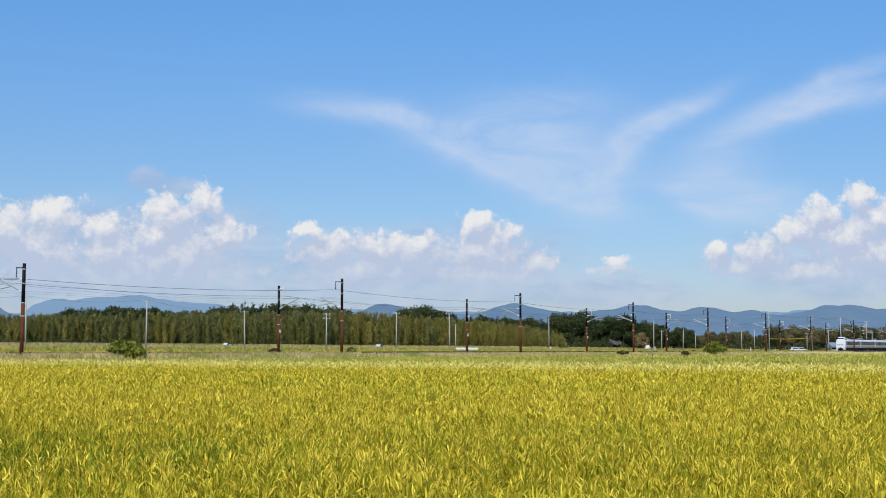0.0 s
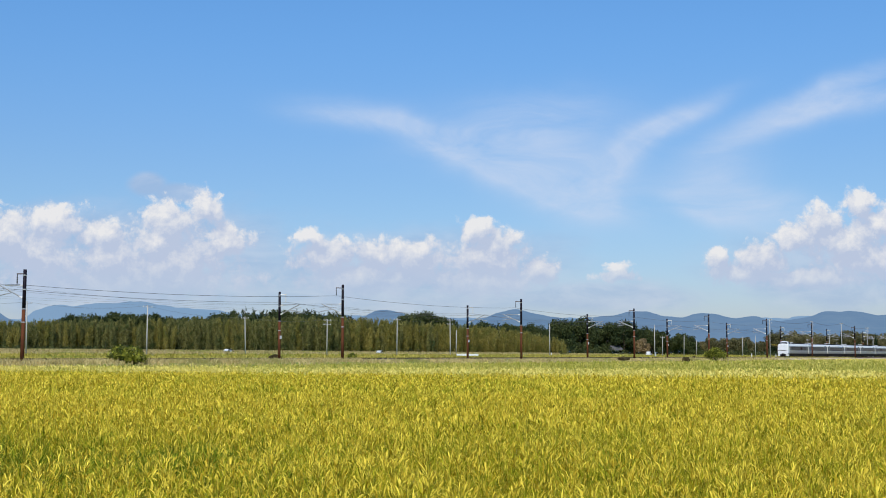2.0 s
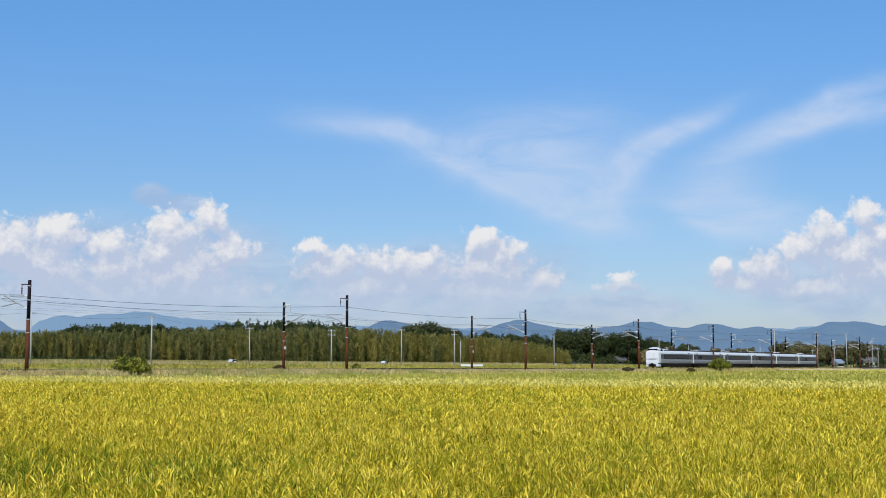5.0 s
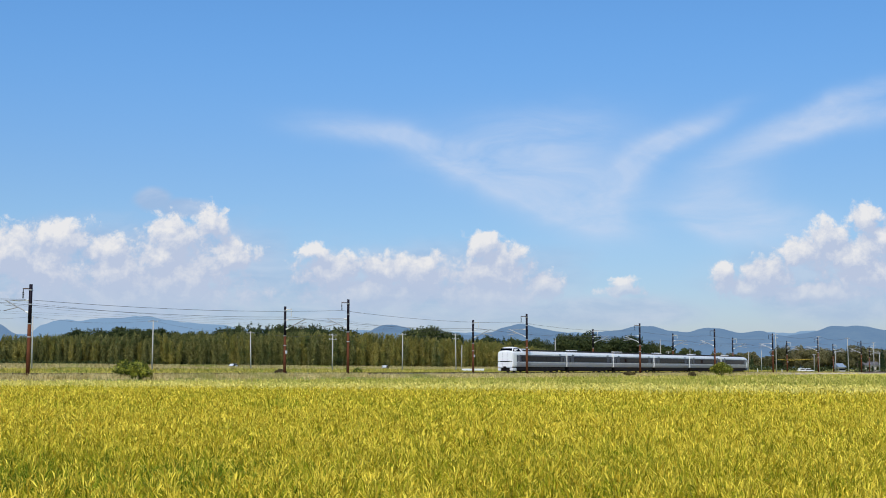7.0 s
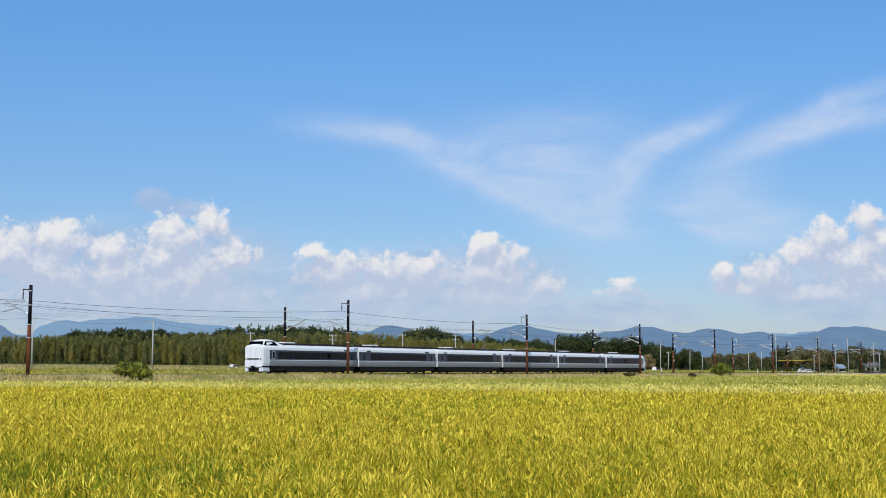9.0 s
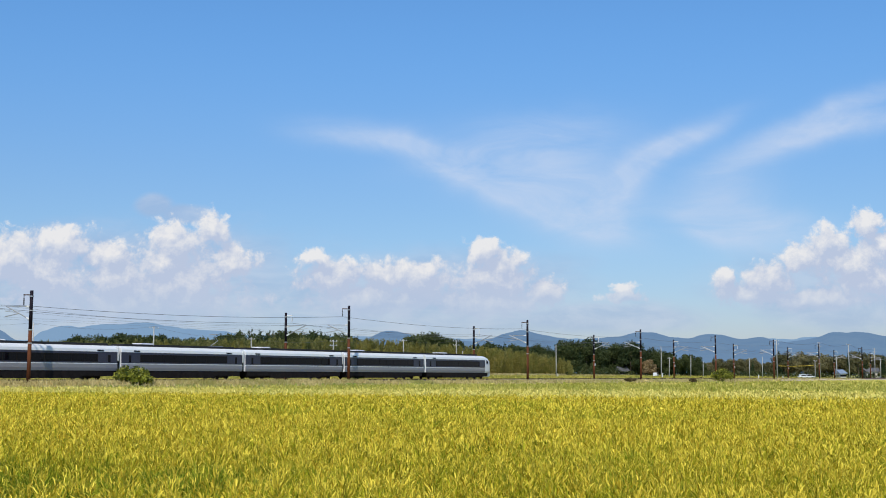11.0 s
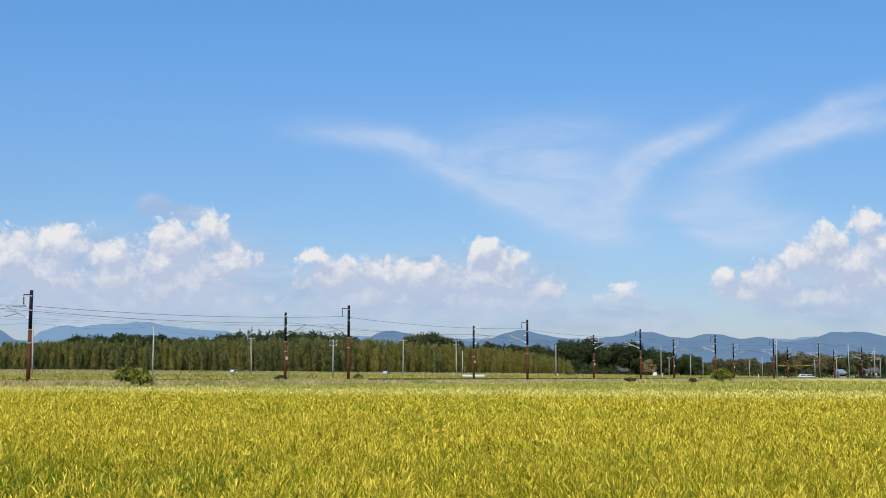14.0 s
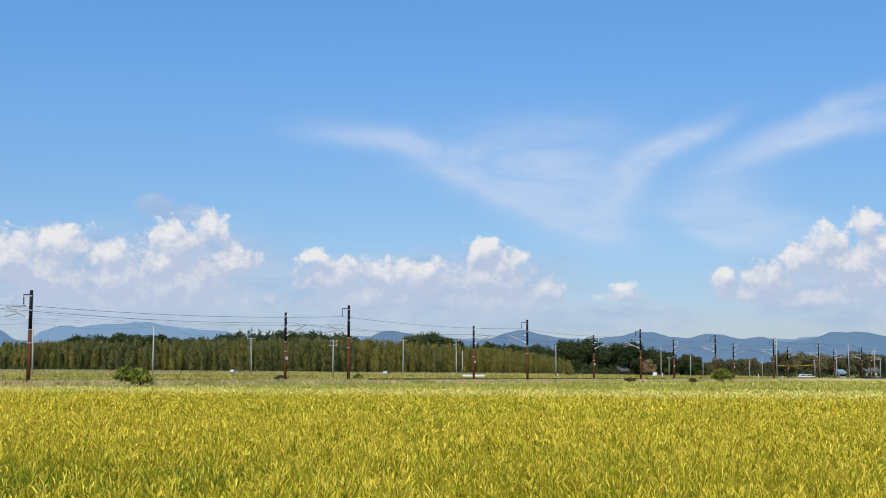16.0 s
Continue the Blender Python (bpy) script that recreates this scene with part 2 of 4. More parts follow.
UNDER = stuff_of("dirty_underframe", ((0.010, 0.008, 0.008), (0.026, 0.020, 0.018)), 0.85, 0, 1.5, 15.0, shine=0.15)
ROOF_GREY = stuff_of("dark_roof", ((0.022, 0.022, 0.025), (0.045, 0.045, 0.05)), 0.85, 0, 1.0, 12.0, shine=0.2)
LAMP_GLASS = stuff_of("lamp_glass", ((0.8, 0.78, 0.7), (0.85, 0.83, 0.75)), 0.1, 0, 3.0, 10.0, 0)
GUARD_YELLOW = stuff_of("guard_yellow", ((0.62, 0.42, 0.03), (0.72, 0.5, 0.05)), 0.6, 0, 2.0, 20.0)
CAR_WHITE = stuff_of("car_paint", ((0.74, 0.75, 0.76), (0.80, 0.80, 0.80)), 0.2, 0, 1.0, 8.0, 0)
ROOF_BLUE = stuff_of("roof_tile_blue", ((0.16, 0.22, 0.30), (0.24, 0.30, 0.38)), 0.7, 0, 1.0, 8.0)
ROOF_DARK = stuff_of("roof_tile_dark", ((0.08, 0.08, 0.085), (0.14, 0.14, 0.145)), 0.6, 0, 1.0, 8.0)
PLASTER = stuff_of("house_plaster", ((0.60, 0.58, 0.53), (0.72, 0.70, 0.66)), 0.9, 0, 0.5, 8.0)
DRY_GRASS = stuff_of("dry_verge", ((0.34, 0.27, 0.11), (0.58, 0.47, 0.23)), 0.9, 0, 0.1, 2.0, 0, island=0.7, through_light=0.15, patch=(20.0, (0.30, 0.30, 0.08), 0.50, 0.66), shine=0.1)
DRY_BRUSH = stuff_of("dry_brush", ((0.06, 0.045, 0.022), (0.15, 0.115, 0.055)), 0.8, 0, 0.8, 4.0, 0, island=0.8, through_light=0.1, shine=0.1)
BARK = stuff_of("bark", ((0.09, 0.065, 0.045), (0.17, 0.13, 0.09)), 0.9, 0, 2.0, 20.0, 0.4)
BAMBOO_YELLOW = stuff_of("yellowing_bamboo_leaf", ((0.16, 0.15, 0.035), (0.42, 0.355, 0.095)), 0.7, 0, 0.15, 1.5, 0, random_amount=0.4, island=0.9, through_light=0.3, patch=(3.0, (0.20, 0.20, 0.05), 0.48, 0.66), shine=0.1)
BAMBOO = stuff_of("bamboo_leaf", ((0.10, 0.112, 0.034), (0.31, 0.29, 0.098)), 0.7, 0, 0.15, 1.5, 0, random_amount=0.4, island=0.9, through_light=0.3, patch=(3.0, (0.095, 0.12, 0.04), 0.50, 0.68), shine=0.1)
CEDAR = stuff_of("cedar_leaf", ((0.022, 0.042, 0.016), (0.06, 0.085, 0.032)), 0.7, 0, 0.2, 1.5, 0, random_amount=0.6, island=0.5, through_light=0.1, shine=0.15)
BROADLEAF = stuff_of("broad_leaf", ((0.026, 0.042, 0.014), (0.085, 0.10, 0.032)), 0.7, 0, 0.2, 1.5, 0, random_amount=0.7, island=0.6, through_light=0.15, shine=0.15)
# brown-tinged leaves, with distant haze painted in as a paler colour
TINGED_HAZED_LEAF = stuff_of("tinged_hazed_leaf", ((0.085, 0.085, 0.038), (0.23, 0.20, 0.09)), 0.7, 0, 0.2, 1.5, 0, random_amount=0.9, island=0.6, through_light=0.2, shine=0.1)
BROWN_LEAF = stuff_of("withered_leaf", ((0.17, 0.12, 0.06), (0.36, 0.26, 0.13)), 0.8, 0, 0.3, 2.0, 0, island=0.8, through_light=0.2, shine=0.1)
BUSH = stuff_of("bush_leaf", ((0.04, 0.065, 0.010), (0.36, 0.36, 0.045)), 0.6, 0, 0.8, 4.0, 0, island=1.0, through_light=0.25, shine=0.2)
# the hills' blue haze is a glow mixed into their surface
HILL_NEAR = painted_haze(stuff_of("wooded_hill_painted_haze", ((0.02, 0.045, 0.025), (0.11, 0.14, 0.08)), 0.9, 0, 0.012, 0.05, 0), 0.68, (0.175, 0.305, 0.535))
HILL_FAR = painted_haze(stuff_of("mountains_painted_haze", ((0.03, 0.06, 0.03), (0.06, 0.09, 0.05)), 0.9, 0, 0.004, 0.02, 0), 0.78, (0.26, 0.42, 0.66))

# ---- building helpers ----
TURN = 60.0


def at(u, v, z=0.0):
    """World place of u metres along the railway and v metres from the eye's own line towards the fields."""
    return Vector((0.5 * u + 0.8660254 * v, 0.8660254 * u - 0.5 * v, z))


def on_track(u, v, z=0.0, more=0.0):
    return pose(*at(u, v, z), 0, 0, TURN + more)


def box(bm, x0, x1, y0, y1, z0, z1, bevel=0.0):
    r = bmesh.ops.create_cube(bm, size=1.0, matrix=Matrix.Translation(((x0 + x1) / 2, (y0 + y1) / 2, (z0 + z1) / 2)) @ Matrix.Diagonal((x1 - x0, y1 - y0, z1 - z0, 1)))
    if bevel:
        es = list({e for v in r["verts"] for e in v.link_edges})
        bmesh.ops.bevel(bm, geom=es, offset=bevel, segments=2, affect="EDGES")


def rod(bm, a, b, r0, r1=None, n=8):
    a, b = Vector(a), Vector(b)
    m = Matrix.Translation((a + b) / 2) @ (b - a).to_track_quat("Z", "Y").to_matrix().to_4x4()
    bmesh.ops.create_cone(bm, cap_ends=True, segments=n, radius1=r0, radius2=r0 if r1 is None else r1, depth=(b - a).length, matrix=m)


def part(name, bm, material, parent=None, label="", smooth=False):
    me = bpy.data.meshes.new(name)
    bm.to_mesh(me)
    bm.free()
    for m in (material if isinstance(material, list) else [material]):
        me.materials.append(m)
    if smooth:
        for p in me.polygons:
            p.use_smooth = True
    ob = new(name, me)
    ob.parent = parent
    return tagged(ob, label)


def soup(name, verts, tris, mats, which=None):
    """One mesh out of arrays of places and triangles."""
    me = bpy.data.meshes.new(name)
    nv, nt = len(verts), len(tris)
    me.vertices.add(nv)
    me.vertices.foreach_set("co", np.ascontiguousarray(verts, dtype=np.float32).ravel())
    me.loops.add(nt * 3)
    me.loops.foreach_set("vertex_index", np.ascontiguousarray(tris, dtype=np.int32).ravel())
    me.polygons.add(nt)
    me.polygons.foreach_set("loop_start", np.arange(0, nt * 3, 3, dtype=np.int32))
    for m in mats:
        me.materials.append(m)
    if which is not None:
        me.polygons.foreach_set("material_index", np.ascontiguousarray(which, dtype=np.int32))
    me.update(calc_edges=True)
    return me


def thing(name, m, label, category, group_name="", kind=""):
    ob = new(name)
    ob.matrix_basis = m
    return tagged(ob, label, category, group_name, kind)

# ---- ground ----
def height(v):
    """The plain is level by the fields and rises a little beyond the railway."""
    return float(np.interp(v, [-600, -330, -280, -215, -125, -112, 4600], [5.5, 3.4, 3.0, 2.4, 0.9, 0.0, 0.0]))


def ground():
    us = [-4600, -1500, -500, -200, -60, 0, 30, 60, 90, 130, 180, 240, 320, 420, 560, 800, 1200, 2200, 4600]
    vs = [-4600, -2000, -900, -600, -500, -380, -330, -280, -250, -215, -180, -150, -125, -112, -96, -90, -60, -30, 0, 30, 80, 300, 1200, 4600]
    verts = [at(u, v, height(v)) for v in vs for u in us]
    n = len(us)
    faces = [(j * n + i, j * n + i + 1, (j + 1) * n + i + 1, (j + 1) * n + i) for j in range(len(vs) - 1) for i in range(n - 1)]
    me = bpy.data.meshes.new("ground")
    me.from_pydata(verts, [], faces)
    me.materials.append(SOIL)
    tagged(new("ground", me), "flat farmland soil under rice and grass", "ground", kind="structure")


ground()


def ribbon(name, u0, u1, section, material, label, category):
    """A bank along the railway: a section of (v, z) swept from u0 to u1."""
    us = np.arange(u0, u1 + 1, 6.0)
    verts = [at(u, v + 0.25 * noise.noise((u * 0.1, v, 0)), z + 0.08 * noise.noise((u * 0.3, v, 4))) for u in us for v, z in section]
    n = len(section)
    faces = [(i * n + j, i * n + j + 1, (i + 1) * n + j + 1, (i + 1) * n + j) for i in range(len(us) - 1) for j in range(n - 1)]
    me = bpy.data.meshes.new(name)
    me.from_pydata(verts, [], faces)
    me.materials.append(material)
    return tagged(new(name, me), label, category, kind="structure")


ribbon("embankment", -300, 1200, [(-114, -0.1), (-110, 0.9), (-108.6, 0.95), (-98.6, 0.95), (-97, 0.9), (-94, -0.1)], SOIL, "low grassy railway embankment of earth", "embankment")
ribbon("ballast_bed", -300, 1200, [(-108, 0.9), (-107.2, 1.27), (-99.6, 1.27), (-98.8, 0.9)], BALLAST, "brown stone ballast bed under two railway tracks", "ballast")

NEAR, FAR_TRACK = -101.45, -105.25


def track(v):
    t = thing("railway_track", on_track(150, v, 0), "pair of worn steel rails on concrete sleepers in ballast", "railway track", "tracks", "structure")
    for side in (-0.5335, 0.5335):
        bm = bmesh.new()
        box(bm, -450, 1050, side - 0.035, side + 0.035, 1.40, 1.45)
        box(bm, -450, 1050, side - 0.01, side + 0.01, 1.32, 1.40)
        box(bm, -450, 1050, side - 0.06, side + 0.06, 1.30, 1.32)
        part("rail", bm, STEEL, t)
    bm = bmesh.new()
    for i in range(300):
        x = -130 + i * 1.2
        box(bm, x - 0.12, x + 0.12, -1.0, 1.0, 1.14, 1.302)
    tagged(part("sleepers", bm, CONCRETE, t), kind="stuff")


track(NEAR)
track(FAR_TRACK)


# ---- rice and grass ----
RNG = np.random.default_rng(7)


def blades(root, count, length, lean, width, droop, steps, spread=0.06, stem=None, shape=None, lift=None):
    """Curved, tapering leaves from roots (n, 3): verts, triangles. stem: heights between which a bare stalk lifts them; shape: widths along them."""
    p = np.repeat(root, count, axis=0)
    n = len(p)
    az = RNG.uniform(0, 2 * np.pi, n)
    way = np.stack([np.cos(az), np.sin(az), np.zeros(n)], 1)
    up = np.array([0, 0, 1.0])
    ln = RNG.uniform(length[0], length[1], n)
    le = np.abs(RNG.normal(lean[0], lean[1], n))
    dr = RNG.uniform(droop[0], droop[1], n)
    wd = width * RNG.uniform(0.7, 1.3, n)
    p = p + way * RNG.uniform(0, spread, (n, 1))
    turn = RNG.uniform(0, np.pi, n)
    side = np.stack([np.cos(turn), np.sin(turn), np.zeros(n)], 1)
    if lift:
        p = p + up * RNG.uniform(lift[0], lift[1], (n, 1))
    rows, here = [], p
    if stem:
        thin = (wd * 0.12)[:, None]
        rows += [p - side * thin, p + side * thin]
        here = p + way * RNG.uniform(0.0, 0.07, (n, 1)) + up * RNG.uniform(stem[0], stem[1], (n, 1))
    shape = shape or [1 - 0.45 * k / steps for k in range(steps)]
    for k in range(steps + 1):
        f = k / steps
        if k < steps:
            half = (wd * shape[k] * 0.5)[:, None]
            rows += [here - side * half, here + side * half]
        else:
            rows.append(here)
        tilt = le + dr * (f ** 1.3)
        here = here + (way * np.sin(tilt)[:, None] + up * np.cos(tilt)[:, None]) * (ln / steps)[:, None]
    per = len(rows)
    verts = np.stack(rows, 1).reshape(-1, 3)
    tri = []
    for a in range(0, per - 3, 2):
        tri += [(a, a + 1, a + 3), (a, a + 3, a + 2)]
    tri.append((per - 3, per - 2, per - 1))
    tris = (np.arange(n)[:, None, None] * per + np.array(tri)[None]).reshape(-1, 3)
    return verts, tris


def merge(pieces):
    vs, ts, ms, k = [], [], [], 0
    for (v, t), m in pieces:
        vs.append(v)
        ts.append(t + k)
        ms.append(np.full(len(t), m))
        k += len(v)
    return np.concatenate(vs), np.concatenate(ts), np.concatenate(ms)


def hills_in(u0, u1, v0, v1, du, dv, keep):
    """Planted rows of rice in a stretch of field, a little uneven."""
    u, v = np.meshgrid(np.arange(u0, u1, du), np.arange(v0, v1, dv), indexing="ij")
    u, v = (a.ravel() + RNG.normal(0, 0.035, a.size) for a in (u, v))
    x, y = 0.5 * u + 0.8660254 * v, 0.8660254 * u - 0.5 * v
    ok = keep(x, y)
    # plants stand taller and shorter in soft waves, and some hills are stunted
    z = 0.05 * np.sin(1.9 * x + 0.7 * np.sin(1.3 * y)) * np.sin(1.1 * y + 0.5 * x) + RNG.normal(0, 0.06, x.size) - np.where(RNG.random(x.size) < 0.13, 0.24, 0.0)
    return np.stack([x[ok], y[ok], np.clip(z[ok], -0.3, 0.09)], 1)


def rice(name, roots, stalks, leaves, heads, width, mats, label, grow=1.0):
    """Hills of rice 0.9 m tall: leaves on stalks, short flag leaves and drooping heads of grain among them. grow: how far pieces are merged into larger ones."""
    pieces = [(blades(roots, stalks, (0.17, 0.32), (0.2, 0.16), width, (0.2, 1.5), 2, 0.07, (0.40, 0.60)), 0)]
    if leaves:
        pieces.append((blades(roots, leaves, (0.10 * grow, 0.21 * grow), (0.34, 0.3), width, (0.3, 2.0), 2, 0.10, lift=(0.42, 0.74)), 0))
    if heads:
        pieces.append((blades(roots, heads, (0.06 * grow, 0.115 * grow), (0.50, 0.45), width * 1.35, (0.7, 2.4), 2, 0.10, shape=[0.7, 1.0], lift=(0.56, 0.84)), len(mats) - 1))
    v, t, m = merge(pieces)
    tagged(new(name, soup(name, v, t, mats, m)), label, "rice", kind="stuff")


FIELD = (-3.0, 55.0, -93.0, 26.0)


def main_field():
    spread = lambda x, y: np.abs(x) < 0.38 * y + 1.6
    near = hills_in(*FIELD, 0.30, 0.22, lambda x, y: (y > 4.2) & (y < 16.5) & spread(x, y))
    golden = "ripening golden green rice plants standing dense"
    # a late, leafy stretch near the corner and a few smaller ones have hardly any heads yet
    x, y = near[:, 0], near[:, 1]
    late = 1.25 - np.hypot((x + 3.4) / 2.3, (y - 13.2) / 2.0) + 0.35 * np.sin(3.1 * x) * np.sin(2.3 * y + 1) + RNG.normal(0, 0.22, x.size)
    late = np.maximum(late, 0.55 - np.hypot((x - 1.6) / 1.5, (y - 12.6) / 1.0) + RNG.normal(0, 0.3, x.size))
    near[late > 0.3, 2] -= 0.07
    rice("rice_plants", near[late <= 0.3], 8, 46, 54, 0.0070, [RICE_LEAF, RICE_HEAD], golden, 0.9)
    rice("rice_plants", near[late > 0.3], 9, 66, 22, 0.0076, [GREEN_BLADE, RICE_HEAD], "late leafy green rice plants with few heads")
    mid = hills_in(*FIELD, 0.31, 0.23, lambda x, y: (y >= 16.5) & (y < 32) & spread(x, y))
    rice("rice_plants", mid, 3, 14, 31, 0.0118, [RICE_LEAF, RICE_HEAD], golden, 1.0)
    far = hills_in(*FIELD, 0.36, 0.28, lambda x, y: (y >= 32) & spread(x, y))
    rice("rice_plants", far, 2, 3, 9, 0.023, [RICE_LEAF, RICE_HEAD], golden, 1.35)
    rest = hills_in(*FIELD, 1.2, 1.0, lambda x, y: (y > 2.5) & ~spread(x, y))
    rice("rice_plants", rest, 3, 3, 5, 0.11, [RICE_LEAF, RICE_HEAD], golden, 2.4)


main_field()


def other_fields():
    wide = lambda x, y: np.abs(x) < 0.40 * y + 4
    pale = hills_in(56.2, 81, -92, 10, 0.5, 0.42, wide)
    rice("pale_rice", pale, 2, 1, 4, 0.055, [PALE_RICE], "pale straw yellow ripe rice in a narrow field", 1.8)
    green = hills_in(82, 150, -93, 20, 0.9, 0.7, wide)
    rice("green_rice", green, 3, 1, 0, 0.085, [GREEN_RICE], "green and straw coloured rice field beyond a bund", 1.8)
    leafy = hills_in(151, 290, -93, 30, 2.0, 1.3, wide)
    rice("distant_rice", leafy, 3, 1, 0, 0.2, [GREEN_RICE], "distant green rice field by the railway", 2.0)
    gold = hills_in(291, 430, -93, 30, 2.6, 1.5, wide)
    rice("distant_rice", gold, 3, 1, 0, 0.28, [PALE_RICE], "distant yellowing rice field by the railway", 2.2)
    u, v = RNG.uniform(20, 420, 9000), RNG.uniform(-97.6, -93.2, 9000)
    z = np.interp(v, [-98.6, -97, -94, -90], [0.95, 0.9, -0.1, -0.1])
    roots = np.stack([0.5 * u + 0.8660254 * v, 0.8660254 * u - 0.5 * v, z], 1)
    v, t = blades(roots, 4, (0.25, 0.55), (0.2, 0.15), 0.10, (0.2, 1.0), 2)
    u2, v2 = RNG.uniform(20, 420, 7000), RNG.uniform(-99.2, -97.4, 7000)
    z2 = np.interp(v2, [-99.6, -98.8, -97, -94], [1.27, 0.92, 0.88, -0.1]) - 0.03
    more = blades(np.stack([0.5 * u2 + 0.8660254 * v2, 0.8660254 * u2 - 0.5 * v2, z2], 1), 4, (0.30, 0.58), (0.2, 0.15), 0.06, (0.2, 1.0), 2)
    # the verge stands higher beside the first stretch of rails
    u3, v3 = RNG.uniform(10, 150, 5400), RNG.uniform(-99.3, -97.8, 5400)
    tall = blades(np.stack([0.5 * u3 + 0.8660254 * v3, 0.8660254 * u3 - 0.5 * v3, np.full(5400, 0.88)], 1), 4, (0.45, 0.76), (0.2, 0.15), 0.05, (0.2, 1.0), 2)
    v, t, _ = merge([((v, t), 0), (more, 0), (tall, 0)])
    tagged(new("bank_grass", soup("bank_grass", v, t, [BANK_GRASS])), "dry tall grass on the railway bank", "grass", kind="stuff")


other_fields()


def fields_beyond():
    """Narrow strips of crop and fallow between the railway and the woods."""
    for v0, v1, m, label in ((-150, -117, OLIVE_CROP, "olive and straw coloured rice strip beyond the railway"), (-185, -151, OLIVE_CROP, "olive green crop strip beyond the railway"),
                             (-235, -186, DRY_GRASS, "dry fallow field before the woods")):
        u, v = np.meshgrid(np.arange(40, 560, 3.0), np.arange(v0, v1, 1.6), indexing="ij")
        u, v = u.ravel() + RNG.normal(0, 0.9, u.size), v.ravel() + RNG.normal(0, 0.4, v.size)
        z = np.array([height(a) for a in v])
        roots = np.stack([0.5 * u + 0.8660254 * v, 0.8660254 * u - 0.5 * v, z], 1)
        vv, tt = blades(roots, 4, (0.25, 0.6), (0.3, 0.2), 0.34, (0.2, 0.9), 2, 1.2)
        tagged(new("crop_strip", soup("crop_strip", vv, tt, [m])), label, "crop", kind="stuff")


fields_beyond()


# ---- railway masts and wires ----
def mast(u, v, top, facing, lean=0.0, kind_label="dark and rust brown steel railway mast with white brackets"):
    """A catenary mast; facing +1 reaches over the tracks from the field side, -1 from the far side. Local y points away from the fields."""
    t = thing("catenary_mast", on_track(u, v, 0) @ pose(0, 0, 0, 0, lean, 0), kind_label, "railway mast", "masts along the railway")
    split = 1.45 + 0.55 * (top - 1.45)
    for name, z0, z1, m, lab in (("lower_pole", 0.6, split, POLE_RUST, "rust brown lower pole"), ("upper_pole", split, top, POLE_DARK, "near-black upper pole")):
        bm = bmesh.new()
        rod(bm, (0, 0, z0), (0, 0, z1), 0.19 if z0 < 1 else 0.175, 0.175 if z0 < 1 else 0.16, 14)
        part(name, bm, m, t, lab, True)
    bm = bmesh.new()
    rod(bm, (0, 0, 0.5), (0, 0, 1.15), 0.34, 0.32, 12)
    part("footing", bm, CONCRETE, t, "concrete footing")
    for z in (split + 0.05, split - 1.2, top - 0.55, top - 1.9):
        bm = bmesh.new()
        rod(bm, (0, 0, z - 0.05), (0, 0, z + 0.05), 0.205, None, 14)
        part("clamp_band", bm, GALVANISED, t)
    y = facing
    # hinged cantilever
    bm = bmesh.new()
    rod(bm, (0, 0.15 * y, 7.15), (0, 3.3 * y, 8.45), 0.07)
    rod(bm, (0, 0.15 * y, 8.35), (0, 2.6 * y, 8.42), 0.045)
    part("cantilever", bm, GALVANISED, t, "pale galvanised cantilever bracket")
    bm = bmesh.new()
    rod(bm, (0, 1.5 * y, 7.75), (0, 3.5 * y, 7.45), 0.05)
    rod(bm, (0, 1.6 * y, 7.8), (0, 3.5 * y, 8.0), 0.03)
    part("registration_arm", bm, GALVANISED, t, "pale galvanised registration arm")
    for z in (7.15, 8.35):
        bm = bmesh.new()
        rod(bm, (0, 0.2 * y, z), (0, 0.6 * y, z + (0.17 if z < 8 else 0.01)), 0.10, 0.08)
        part("insulator", bm, CERAMIC, t, "white ceramic insulator")
    # feeder arm at the head
    bm = bmesh.new()
    rod(bm, (0, 0, top - 0.42), (0, 1.05 * y, top - 0.38), 0.075 if y < 0 else 0.055)
    part("feeder_arm", bm, CERAMIC if facing < 0 else STEEL, t)
    bm = bmesh.new()
    rod(bm, (0, 1.0 * y, top - 0.38), (0, 1.0 * y, top - 0.75), 0.035)
    for k in range(4):
        rod(bm, (0, 1.0 * y, top - 0.72 - 0.16 * k), (0, 1.0 * y, top - 0.84 - 0.16 * k), 0.08, 0.055)
    part("feeder_insulator", bm, CERAMIC if facing < 0 else ROOF_GREY, t)
    if facing < 0:
        bm = bmesh.new()
        box(bm, -0.2, 0.2, -0.26, -0.22, 3.95, 4.35)
        part("kilometre_plate", bm, CERAMIC, t, "small white plate")
    return t


def cable(name, points, sag, r, material, label, steps=10):
    """A hanging wire through its supports, as one curve turned into a mesh tube."""
    rows = []
    for a, b in zip(points, points[1:]):
        a, b = Vector(a), Vector(b)
        for k in range(steps):
            f = k / steps
            rows.append(a.lerp(b, f) - Vector((0, 0, sag * 4 * f * (1 - f))))
    rows.append(Vector(points[-1]))
    verts, faces = [], []
    for i, p in enumerate(rows):
        d = (rows[min(i + 1, len(rows) - 1)] - rows[max(i - 1, 0)]).normalized()
        s = d.cross(Vector((0, 0, 1))).normalized()
        q = s.cross(d)
        verts += [p + s * r, p + q * r, p - s * r, p - q * r]
    for i in range(len(rows) - 1):
        for j in range(4):
            faces.append((4 * i + j, 4 * i + (j + 1) % 4, 4 * i + 4 + (j + 1) % 4, 4 * i + 4 + j))
    me = bpy.data.meshes.new(name)
    me.from_pydata(verts, [], faces)
    me.materials.append(material)
    return tagged(new(name, me), label, "cable")


S0 = 173.2
